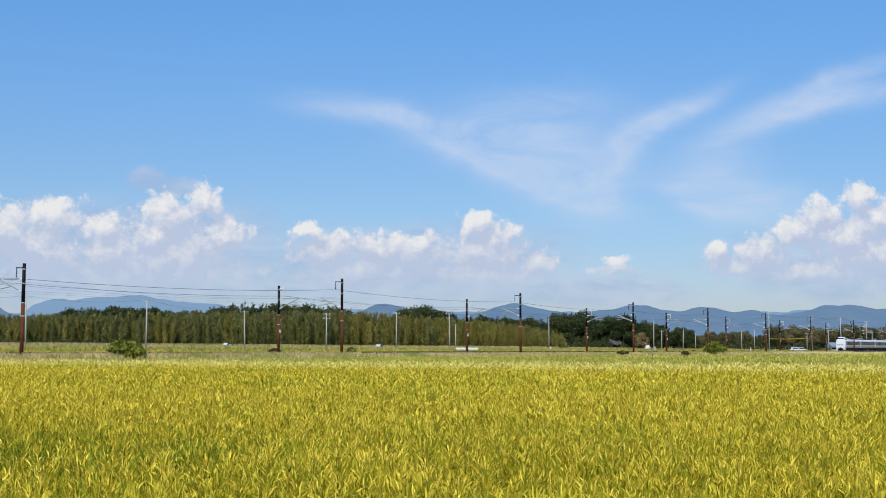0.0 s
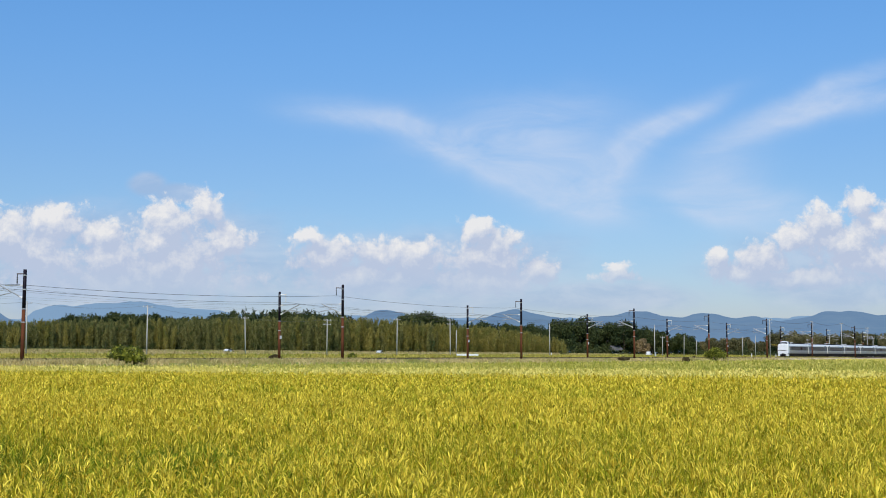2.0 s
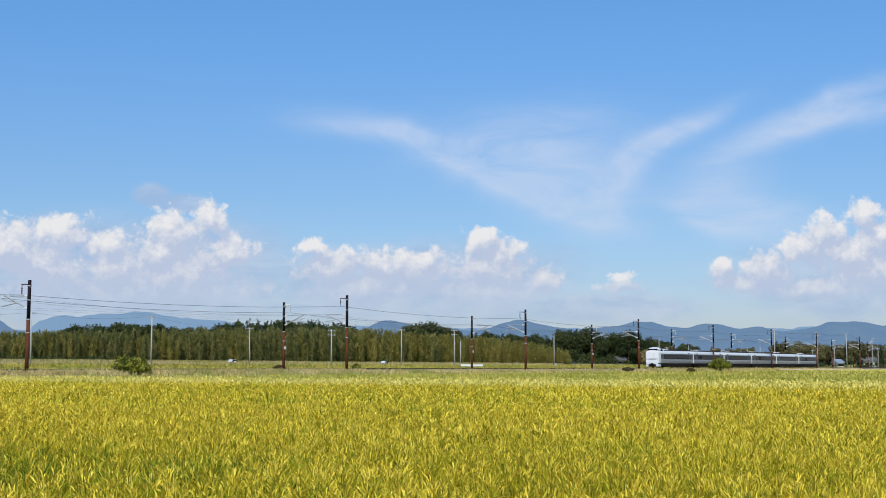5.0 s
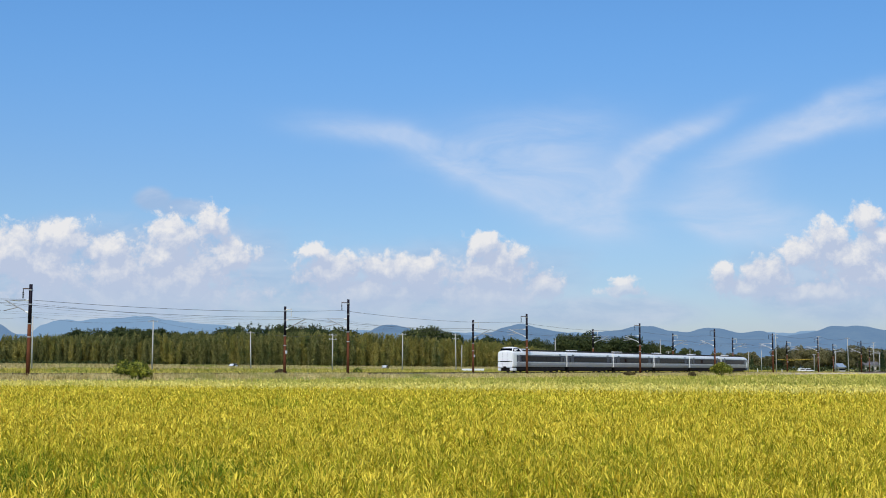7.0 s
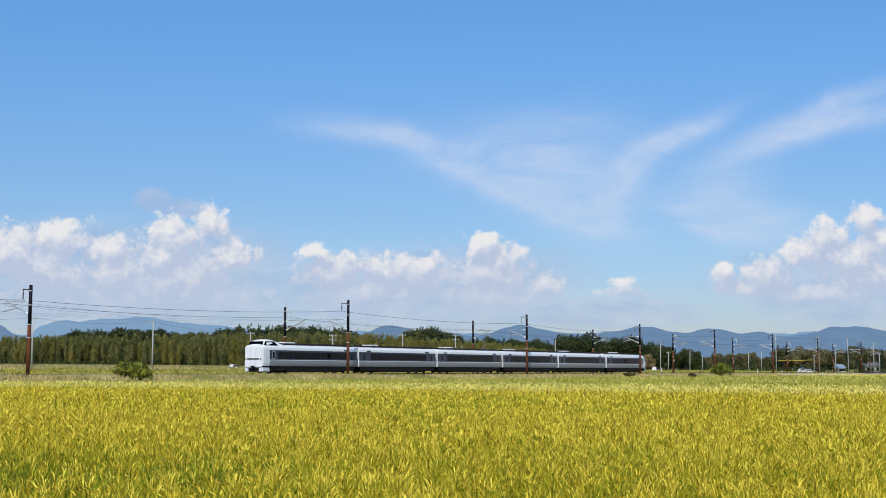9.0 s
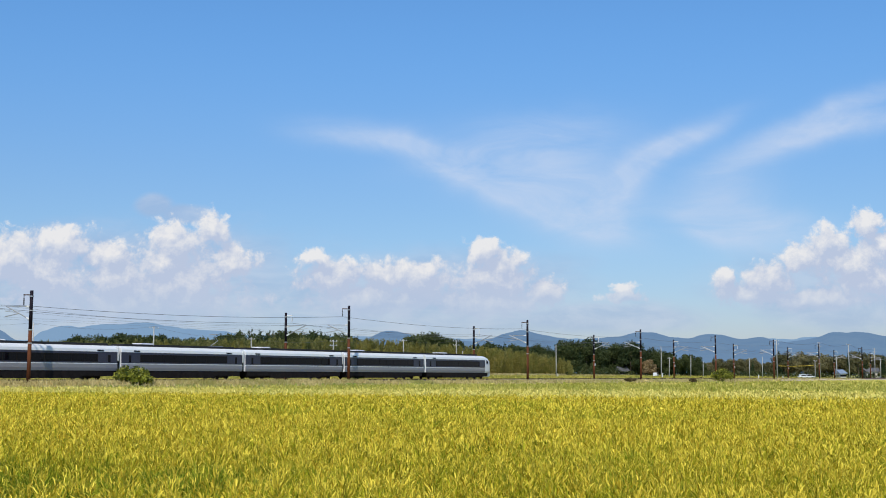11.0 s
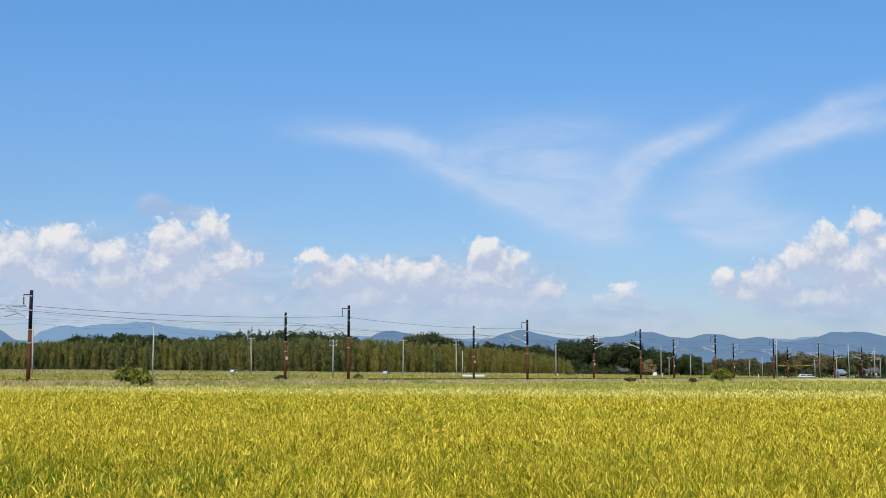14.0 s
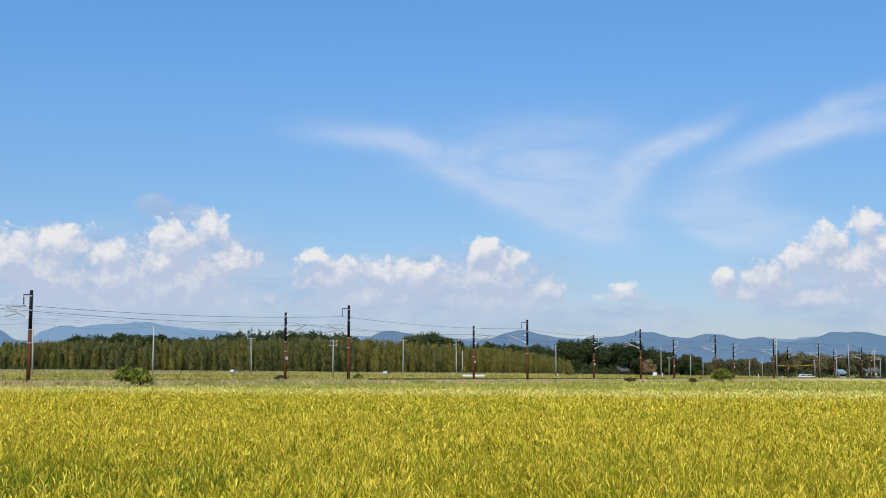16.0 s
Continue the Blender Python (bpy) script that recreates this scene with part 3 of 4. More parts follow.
# field-side and far-side masts: metres along the line, head height
NEAR_V, FAR_V = -98.5, -108.25
NEAR_MASTS = [(42.0, 9.9), (92.3, 9.87), (146.2, 10.85), (197.6, 10.85), (246.1, 10.78), (289.8, 10.82), (333.5, 10.9), (376, 10.8), (426, 10.8), (476, 10.8)]
FAR_MASTS = [(42.0, 10.1), (92.3, 10.1), (145.8, 10.15), (197.4, 10.02), (246.1, 9.85), (290.1, 9.98), (332.2, 9.97), (380, 10.0), (431, 10.1), (480, 10.1)]
for i, (u, top) in enumerate(NEAR_MASTS):
    mast(u, NEAR_V, top, 1, 0.9 if i == 1 else 0.0)
for u, top in FAR_MASTS:
    mast(u, FAR_V, top, -1)
for v, row, y in ((NEAR_V, NEAR_MASTS, 1), (FAR_V, FAR_MASTS, -1)):
    ends = [(row[0][0] - 50, row[0][1])] + row + [(row[-1][0] + 50, row[-1][1]), (row[-1][0] + 100, row[-1][1])]
    cable("feeder_wire", [at(u, v - y, top - 1.4) for u, top in ends], 0.5, 0.019, WIRE, "grey feeder wire sagging between railway masts")
    cable("messenger_wire", [at(u, v - 3.05 * y, 8.45) for u, top in ends], 0.7, 0.008, WIRE, "grey messenger wire over the railway track")
    cable("contact_wire", [at(u, v - 3.05 * y, 7.4) for u, top in ends], 0.03, 0.006, WIRE, "thin copper contact wire over the railway track")


# ---- train ----
SECTION = [(1.40, 0.90), (1.45, 1.20), (1.45, 1.58), (1.45, 1.66), (1.435, 2.82), (1.40, 3.10), (1.27, 3.33), (1.02, 3.45), (0.5, 3.52), (0.0, 3.54)]


def shell(stations, white_until=-1.0, white_from=999.0):
    """A coach body lofted through stations (x, width share, roof share): grey below, a slate band at the windows, white above."""
    bm = bmesh.new()
    rings = []
    for x, sy, sz in stations:
        ring = [bm.verts.new((x, -y * sy, 0.90 + (z - 0.90) * sz)) for y, z in SECTION] + [bm.verts.new((x, y * sy, 0.90 + (z - 0.90) * sz)) for y, z in SECTION[-2::-1]]
        rings.append(ring)
    n = len(rings[0])
    for i in range(len(rings) - 1):
        xm = (stations[i][0] + stations[i + 1][0]) / 2
        for j in range(n - 1):
            f = bm.faces.new((rings[i][j], rings[i + 1][j], rings[i + 1][j + 1], rings[i][j + 1]))
            k = min(j, n - 2 - j)
            f.material_index = 0 if (k >= 4 or xm < white_until or xm > white_from) else (2 if k == 3 else (0 if k == 2 else 1))
            if k >= 7 and not (xm < white_until or xm > white_from):
                f.material_index = 3
        f = bm.faces.new((rings[i][n - 1], rings[i + 1][n - 1], rings[i + 1][0], rings[i][0]))
        f.material_index = 1
    bm.faces.new(rings[0])
    bm.faces.new(rings[-1][::-1])
    bmesh.ops.recalc_face_normals(bm, faces=bm.faces[:])
    return bm


def slab(x0, x1, z0, z1, side, proud=0.012, bevel=0.0):
    bm = bmesh.new()
    y = side * 1.447
    box(bm, x0, x1, min(y, y + side * proud), max(y, y + side * proud), z0, z1, bevel)
    return bm


def bogie(parent, x):
    bm = bmesh.new()
    for side in (-1, 1):
        box(bm, x - 1.65, x + 1.65, side * 1.15 - 0.1, side * 1.15 + 0.1, 0.36, 0.74, 0.03)
        box(bm, x - 0.35, x + 0.35, side * 1.0 - 0.12, side * 1.0 + 0.12, 0.32, 0.6, 0.03)
        for a in (-1.05, 1.05):
            box(bm, x + a - 0.2, x + a + 0.2, side * 0.98 - 0.14, side * 0.98 + 0.14, 0.3, 0.62, 0.03)
    box(bm, x - 1.7, x + 1.7, -0.5, 0.5, 0.16, 0.74, 0.05)
    box(bm, x - 0.3, x + 0.3, -1.05, 1.05, 0.4, 0.76)
    b = part("bogie", bm, UNDER, parent, "dark dirty bogie frame")
    for a in (-1.05, 1.05):
        bm = bmesh.new()
        rod(bm, (x + a, -0.8, 0.43), (x + a, 0.8, 0.43), 0.08)
        for side in (-1, 1):
            rod(bm, (x + a, side * 0.56, 0.43), (x + a, side * 0.7, 0.43), 0.43, None, 20)
        part("wheelset", bm, UNDER, b, "dark steel wheelset")


def coach(kind, L=20.6):
    """A coach from x = 0 (towards the head of the train) to L; z = 0 at the railhead."""
    label = {"head": "white flat-fronted head coach with raised cab of an express train", "tail": "white streamlined rear coach with sloping nose of an express train",
             "mid": "white and grey express train coach with dark window band"}[kind]
    c = thing("train_coach", Matrix.Identity(4), label, "train coach", "coaches of the express train")
    a, b = 0.28, L - 0.28
    if kind == "head":
        st = [(0.30, 0.93, 0.955), (0.42, 0.97, 0.985), (0.75, 0.99, 1.0), (1.5, 1, 1), (2.6, 1, 1), (3.4, 1, 1), (b, 1, 1)]
        bm = shell(st, white_until=1.5)
    elif kind == "tail":
        st = [(a, 1, 1), (b - 3.6, 1, 1), (b - 3.0, 0.995, 0.998), (b - 2.2, 0.985, 0.985), (b - 1.5, 0.965, 0.945), (b - 0.9, 0.93, 0.87), (b - 0.45, 0.88, 0.74), (b - 0.15, 0.80, 0.55), (b + 0.02, 0.68, 0.36), (b + 0.1, 0.5, 0.22)]
        bm = shell(st, white_from=b - 2.3)
    else:
        bm = shell([(a, 0.985, 0.99), (a + 0.08, 1, 1), (b - 0.08, 1, 1), (b, 0.985, 0.99)])
    part("body", bm, [WHITE, GREY, BAND, ROOF_GREY], c)
    # side skirts and underfloor gear
    x0, x1 = (1.6 if kind == "head" else 0.7), (L - 1.6 if kind == "tail" else L - 0.7)
    bm = bmesh.new()
    box(bm, x0, x1, -1.37, 1.37, 0.34, 0.905)
    part("underframe", bm, UNDER, c, "near-black underframe")
    for k, (p, q) in enumerate(((5.15, 7.6), (7.64, 9.6), (9.64, 12.6), (12.64, 15.4))):
        bm = bmesh.new()
        box(bm, p, q, -1.385, 1.385, 0.14, 0.8, 0.03)
        part("equipment_box", bm, UNDER, c)
    bogie(c, 3.4)
    bogie(c, L - 3.4)
    # windows and doors
    w0, w1 = (3.3, L - 2.6) if kind == "head" else ((3.2, L - 4.4) if kind == "tail" else (3.2, L - 3.2))
    count = 8
    step = (w1 - w0) / count
    for side in (-1, 1):
        for k in range(count):
            part("window_pane", slab(w0 + k * step + 0.06, w0 + (k + 1) * step - 0.06, 1.86, 2.54, side, 0.020), GLASS, c)
        part("window_surround", slab(w0 - 0.1, w1 + 0.1, 1.80, 2.60, side, 0.008), UNDER, c, "black glazing surround")
        for x in ([L - 1.9] if kind == "head" else ([1.15] if kind == "tail" else [1.15, L - 1.9])):
            d = part("door", slab(x, x + 0.8, 1.68, 2.76, side, 0.010), BAND, c, "slate sliding door")
            part("door_window", slab(x + 0.22, x + 0.58, 1.75, 2.5, side, 0.016), GLASS, d)
            part("number_display", slab(x + 1.0 if x < 5 else x - 1.3, x + 1.9 if x < 5 else x - 0.4, 2.88, 3.02, side * 0.985, 0.03), GLASS, c)
    # roof
    bm = bmesh.new()
    box(bm, 3.9 if kind == "head" else 1.2, L - (4.2 if kind == "tail" else 1.2), -1.0, 1.0, 3.4, 3.70, 0.06)
    part("roof_duct", bm, ROOF_GREY, c, "dark roof equipment cover")
    for x in ((5.6,) if kind != "mid" else (4.0,)):
        bm = bmesh.new()
        box(bm, x, x + 2.1, -0.75, 0.75, 3.5, 3.84, 0.09)
        part("roof_unit", bm, WHITE, c, "white roof ventilation unit")
    if kind != "tail":
        bm = bmesh.new()
        box(bm, L - 0.32, L + 0.32, -1.1, 1.1, 0.9, 3.2)
        part("gangway_bellows", bm, UNDER, c, "black gangway bellows")
        for side in (-1, 1):
            bm = bmesh.new()
            box(bm, L - 0.27, L - 0.04, side * 1.38 - 0.05, side * 1.38 + 0.05, 1.9, 3.3, 0.03)
            part("gap_cover", bm, WHITE, c, "white cover over the coach gap")
    if kind == "head":
        head_front(c)
    if kind == "tail":
        tail_front(c, b)
    return c


def head_front(c):
    # raised cab: windscreen band with a white cap that slopes back to the roof
    bm = bmesh.new()
    profile = [(0.55, 3.30), (0.85, 3.78), (1.25, 4.04), (1.9, 4.12), (2.7, 4.06), (3.5, 3.84), (4.3, 3.6), (5.0, 3.5)]
    rings = []
    for x, z in profile:
        w = 1.22 if x > 1 else 1.12
        k = z - 3.2
        rings.append([bm.verts.new((x, y, 3.2 + k * f)) for y, f in ((-w, 0.0), (-w * 0.97, 0.55), (-w * 0.80, 0.9), (-w * 0.4, 1.0), (w * 0.4, 1.0), (w * 0.80, 0.9), (w * 0.97, 0.55), (w, 0.0))])
    for r, q in zip(rings, rings[1:]):
        for j in range(7):
            bm.faces.new((r[j], q[j], q[j + 1], r[j + 1]))
    bm.faces.new(rings[0])
    bm.faces.new(rings[-1][::-1])
    bmesh.ops.recalc_face_normals(bm, faces=bm.faces[:])
    part("cab_roof", bm, WHITE, c, "white raised cab roof", True)
    bm = bmesh.new()
    v = [bm.verts.new(p) for p in ((0.50, -1.08, 3.32), (0.50, 1.08, 3.32), (0.84, 0.98, 3.86), (0.84, -0.98, 3.86))]
    bm.faces.new(v)
    bmesh.ops.solidify(bm, geom=bm.faces[:], thickness=0.03)
    part("windscreen", bm, GLASS, c, "dark cab windscreen")
    for side in (-1, 1):
        bm = bmesh.new()
        v = [bm.verts.new((x, side * y, z)) for x, y, z in ((0.60, 1.20, 3.34), (3.4, 1.25, 3.36), (2.7, 1.16, 3.86), (1.0, 1.13, 3.86))]
        bm.faces.new(v)
        bmesh.ops.solidify(bm, geom=bm.faces[:], thickness=0.04)
        part("cab_side_window", bm, GLASS, c, "dark cab side window")
    bm = bmesh.new()
    box(bm, 0.14, 0.34, -1.28, 1.28, 0.72, 3.24, 0.09)
    part("front_panel", bm, WHITE, c, "white flat front panel")
    bm = bmesh.new()
    box(bm, 0.115, 0.16, -1.22, 1.22, 1.66, 1.82, 0.01)
    strip = part("lamp_strip", bm, GLASS, c, "black headlight strip")
    for side in (-1, 1):
        bm = bmesh.new()
        rod(bm, (0.095, side * 1.0, 1.74), (0.12, side * 1.0, 1.74), 0.10, None, 14)
        part("headlight", bm, LAMP_GLASS, strip)
    for y in (-0.42, 0.42):
        bm = bmesh.new()
        box(bm, 0.125, 0.15, y - 0.012, y + 0.012, 0.8, 3.18)
        part("door_seam", bm, GREY, c)
    for side in (-1, 1):
        bm = bmesh.new()
        box(bm, 0.2, 1.9, side * 1.05 - 0.3, side * 1.05 + 0.3, 0.22, 0.74, 0.1)
        part("snow_skirt", bm, WHITE, c, "white lower front skirt")
    bm = bmesh.new()
    box(bm, 0.0, 0.5, -0.25, 0.25, 0.62, 0.95, 0.04)
    part("coupler", bm, UNDER, c, "black coupler")
    bm = bmesh.new()
    box(bm, 0.3, 1.6, -0.8, 0.8, 0.2, 0.74)
    part("obstacle_guard", bm, UNDER, c)
    for side in (-1, 1):
        cab_door = part("cab_door", slab(1.95, 2.6, 0.95, 2.75, side, 0.010), GREY, c, "grey cab door")
        part("door_window", slab(2.1, 2.45, 1.85, 2.6, side, 0.018), GLASS, cab_door)


def tail_front(c, b):
    bm = bmesh.new()
    v = [bm.verts.new(p) for p in ((b - 2.15, -1.0, 3.48), (b - 2.15, 1.0, 3.48), (b - 0.72, 1.05, 2.72), (b - 0.72, -1.05, 2.72))]
    bm.faces.new(v)
    bmesh.ops.solidify(bm, geom=bm.faces[:], thickness=0.05)
    part("windscreen", bm, GLASS, c, "dark sloping windscreen")
    for side in (-1, 1):
        bm = bmesh.new()
        v = [bm.verts.new((x, side * y, z)) for x, y, z in ((b - 1.75, 1.432, 2.25), (b - 1.15, 1.40, 2.2), (b - 1.2, 1.36, 2.75), (b - 1.75, 1.40, 2.85))]
        bm.faces.new(v)
        bmesh.ops.solidify(bm, geom=bm.faces[:], thickness=0.04)
        part("cab_side_window", bm, GLASS, c)
        bm = bmesh.new()
        rod(bm, (b - 0.35, side * 0.95, 1.75), (b - 0.18, side * 0.9, 1.72), 0.13, 0.11, 12)
        part("tail_lamp", bm, LAMP_GLASS, c)
        bm = bmesh.new()
        box(bm, b - 1.7, b - 0.12, side * 0.86 - 0.3, side * 0.86 + 0.3, 0.28, 0.96, 0.1)
        part("snow_skirt", bm, WHITE, c, "white lower skirt")


def pantograph(c, x):
    bm = bmesh.new()
    box(bm, x - 0.9, x + 0.9, -0.5, 0.5, 3.66, 3.76)
    rod(bm, (x - 0.7, 0, 3.78), (x + 0.55, 0, 4.4), 0.04)
    rod(bm, (x + 0.55, 0, 4.4), (x - 0.3, 0, 5.1), 0.03)
    rod(bm, (x - 0.3, -0.6, 5.12), (x - 0.3, 0.6, 5.12), 0.04)
    part("pantograph", bm, GALVANISED, c, "grey raised pantograph")


PITCH = 20.6
first_mid = coach("mid")
COACHES = [coach("head"), first_mid] + [copy_thing(first_mid, Matrix.Identity(4)) for _ in range(3)] + [coach("tail")]
for k in (2,):
    pantograph(COACHES[k], 17.0)


def motions():
    run = [(0.0, 247.6), (1.5, 200.3), (4.0, 119.55), (7.0, 22.26), (9.0, -43.0), (12.0, -141.0), (16.0, -271.5)]
    for k, c in enumerate(COACHES):
        walk(c, [(t, on_track(S0 + s + k * PITCH, NEAR, 1.45)) for t, s in run])


# ---- woods ----
def leaf_cloud(centres, radii, count, size, stretch=(1.0, 1.0), hang=0.0, upright=0.0):
    """Small leaf clumps scattered in and on ellipsoids: one triangle pair each."""
    w = radii.prod(1) ** (2 / 3)
    pick = RNG.choice(len(centres), count, p=w / w.sum())
    d = RNG.normal(size=(count, 3))
    d /= np.linalg.norm(d, axis=1)[:, None]
    r = RNG.uniform(0.55, 1.08, (count, 1))
    p = centres[pick] + d * radii[pick] * r
    a = RNG.normal(size=(count, 3)) * (1 - upright) + np.array([0, 0, 1.0]) * upright * RNG.choice([-1, 1], (count, 1))
    a /= np.linalg.norm(a, axis=1)[:, None]
    b = np.cross(a, d + 0.3 * RNG.normal(size=(count, 3)))
    b /= np.linalg.norm(b, axis=1)[:, None] + 1e-6
    s = size * RNG.uniform(0.6, 1.4, (count, 1))
    a, b = a * s * stretch[0], b * s * stretch[1]
    a[:, 2] -= hang * s[:, 0]
    verts = np.stack([p - a, p + b * 0.6, p + a, p - b * 0.6], 1).reshape(-1, 3)
    base = np.arange(count)[:, None] * 4
    tris = np.concatenate([base + np.array([[0, 1, 2]]), base + np.array([[0, 2, 3]])])
    return verts, tris


def trunk(h, r, limbs, bend=0.2, reach=1.0):
    bm = bmesh.new()
    p = Vector((0, 0, 0))
    spots = []
    for k in range(5):
        q = p + Vector((RNG.uniform(-bend, bend), RNG.uniform(-bend, bend), h / 5))
        rod(bm, p, q + Vector((0, 0, 0.05)), r * (1 - k * 0.17), r * (1 - (k + 1) * 0.17), 7)
        spots.append(q.copy())
        p = q
    for k in range(limbs):
        s = spots[1 + k % 4]
        az = RNG.uniform(0, 6.28)
        ln = RNG.uniform(0.18, 0.32) * h * reach
        rod(bm, s, s + Vector((math.cos(az) * ln, math.sin(az) * ln, ln * 0.7)), r * 0.4, r * 0.15, 5)
    return bm


CROWN_TOP = {}


def tree(name, kind, h, label):
    t = thing(name, Matrix.Identity(4), label, "tree", "trees of the wood")
    if kind != "bamboo":
        part("trunk", trunk(h * (0.9 if kind == "cedar" else 0.6), h * 0.02, 7, reach=0.35 if kind == "cedar" else 0.9), BARK, t)
    if kind == "bamboo":
        # a clump of culms, bare at the foot, each with a nodding plume
        c, r = [], []
        for k in range(5):
            az, d, tall = RNG.uniform(0, 6.28), RNG.uniform(0.2, 2.7), h * RNG.uniform(0.80, 1.0)
            foot = Vector((math.cos(az) * d, math.sin(az) * d, 0))
            tip = foot * 1.25 + Vector((RNG.normal(0, 0.5), RNG.normal(0, 0.5), tall))
            bm = bmesh.new()
            rod(bm, foot, foot.lerp(tip, 0.9), 0.075, 0.03, 5)
            part("culm", bm, CULM, t)
            for j in range(11):
                f = 0.10 + 0.90 * (j + 0.5) / 11
                q = foot.lerp(tip, f) + Vector((RNG.normal(0, 0.16), RNG.normal(0, 0.16), 0))
                w = 1.15 * (1 - 0.55 * f ** 3) * (0.6 + 0.4 * min(1.0, f / 0.3))
                c.append(tuple(q))
                r.append((w, w, tall * 0.07))
        v, tr = leaf_cloud(np.array(c), np.array(r), 3400, 0.25, (1.6, 0.5), 0.0, 0.60)
        m = BAMBOO_YELLOW if 'yellow-green' in label else BAMBOO
    elif kind == "cedar":
        c, r = [], []
        for k in range(18):
            f = k / 17
            w = 0.25 + 1.75 * (1 - f) * (0.8 + 0.4 * RNG.random())
            c.append((RNG.normal(0, 0.2), RNG.normal(0, 0.2), h * (0.16 + 0.82 * f)))
            r.append((w, w, h * 0.05))
        v, tr = leaf_cloud(np.array(c), np.array(r), 2600, 0.21, (1.0, 0.8), 0.25)
        m = CEDAR
    else:
        c, r = [(0, 0, h * 0.62)], [(h * 0.30, h * 0.30, h * 0.24)]
        for k in range(22):
            az, f = RNG.uniform(0, 6.28), RNG.uniform(0, 1)
            c.append((math.cos(az) * h * 0.28 * (1 - 0.4 * f), math.sin(az) * h * 0.28 * (1 - 0.4 * f), h * (0.20 + 0.64 * f)))
            s = h * RNG.uniform(0.11, 0.18)
            r.append((s, s, s * 0.8))
        v, tr = leaf_cloud(np.array(c), np.array(r), 3600, 0.27)
        m = TINGED_HAZED_LEAF if "tinged" in label else (BROWN_LEAF if "withered" in label else BROADLEAF)
    me = soup("crown", v, tr, [m])
    CROWN_TOP[t.name] = float(v[:, 2].max())
    ob = new("crown", me)
    ob.parent = t
    return t


def ground_z(x, y):
    return height(0.8660254 * x - 0.5 * y)


def plant(kinds, x, y, scale):
    src, used = kinds[int(RNG.integers(len(kinds)))]
    m = pose(x, y, ground_z(x, y) - 0.05, RNG.normal(0, 1.5), RNG.normal(0, 1.5), RNG.uniform(0, 360))
    if not used:
        kinds[[k[0] for k in kinds].index(src)] = (src, True)
        src.matrix_basis, src.scale = m, (scale, scale, scale * RNG.uniform(0.92, 1.08))
        return src
    src = copy_thing(src, m)
    src.scale = (scale, scale, scale * RNG.uniform(0.92, 1.08))
    return src


def plant_to(kinds, x, y, top):
    """Plants a tree whose tip reaches the height top."""
    return plant(kinds, x, y, (top - ground_z(x, y)) / CROWN_TOP[kinds[0][0].name])


BAMBOOS = [(tree("bamboo", "bamboo", 10.0, "tall olive green bamboo plume at the wood's edge"), False) for _ in range(6)]
YELLOW_BAMBOOS = [(tree("bamboo", "bamboo", 10.0, "tall yellow-green bamboo plume at the wood's edge"), False) for _ in range(3)]
CEDARS = [(tree("cedar_tree", "cedar", 12.0, "dark green pointed cedar tree"), False) for _ in range(3)]
ROUNDS = [(tree("broadleaf_tree", "round", 11.0, "dark green round broadleaf tree"), False) for _ in range(3)]
TINGED = [(tree("broadleaf_tree", "round", 11.0, "olive broadleaf tree tinged with brown and paled by painted haze"), False) for _ in range(3)]
WITHERED = [(tree("broadleaf_tree", "round", 5.0, "small withered brown tree before the wood"), False)]


def grove_front(f):
    """The wood's edge, from its near end (f = 0) to its far end (1): place and the height of its plumes."""
    return -175 + 220 * f, 392 + 88 * max(f, 0.0) ** 1.4, float(np.interp(f, [0, 0.2, 0.45, 0.6, 0.75, 0.9, 0.97, 1.0], [0.86, 0.9, 1.08, 1.2, 1.12, 0.95, 0.7, 0.45]))


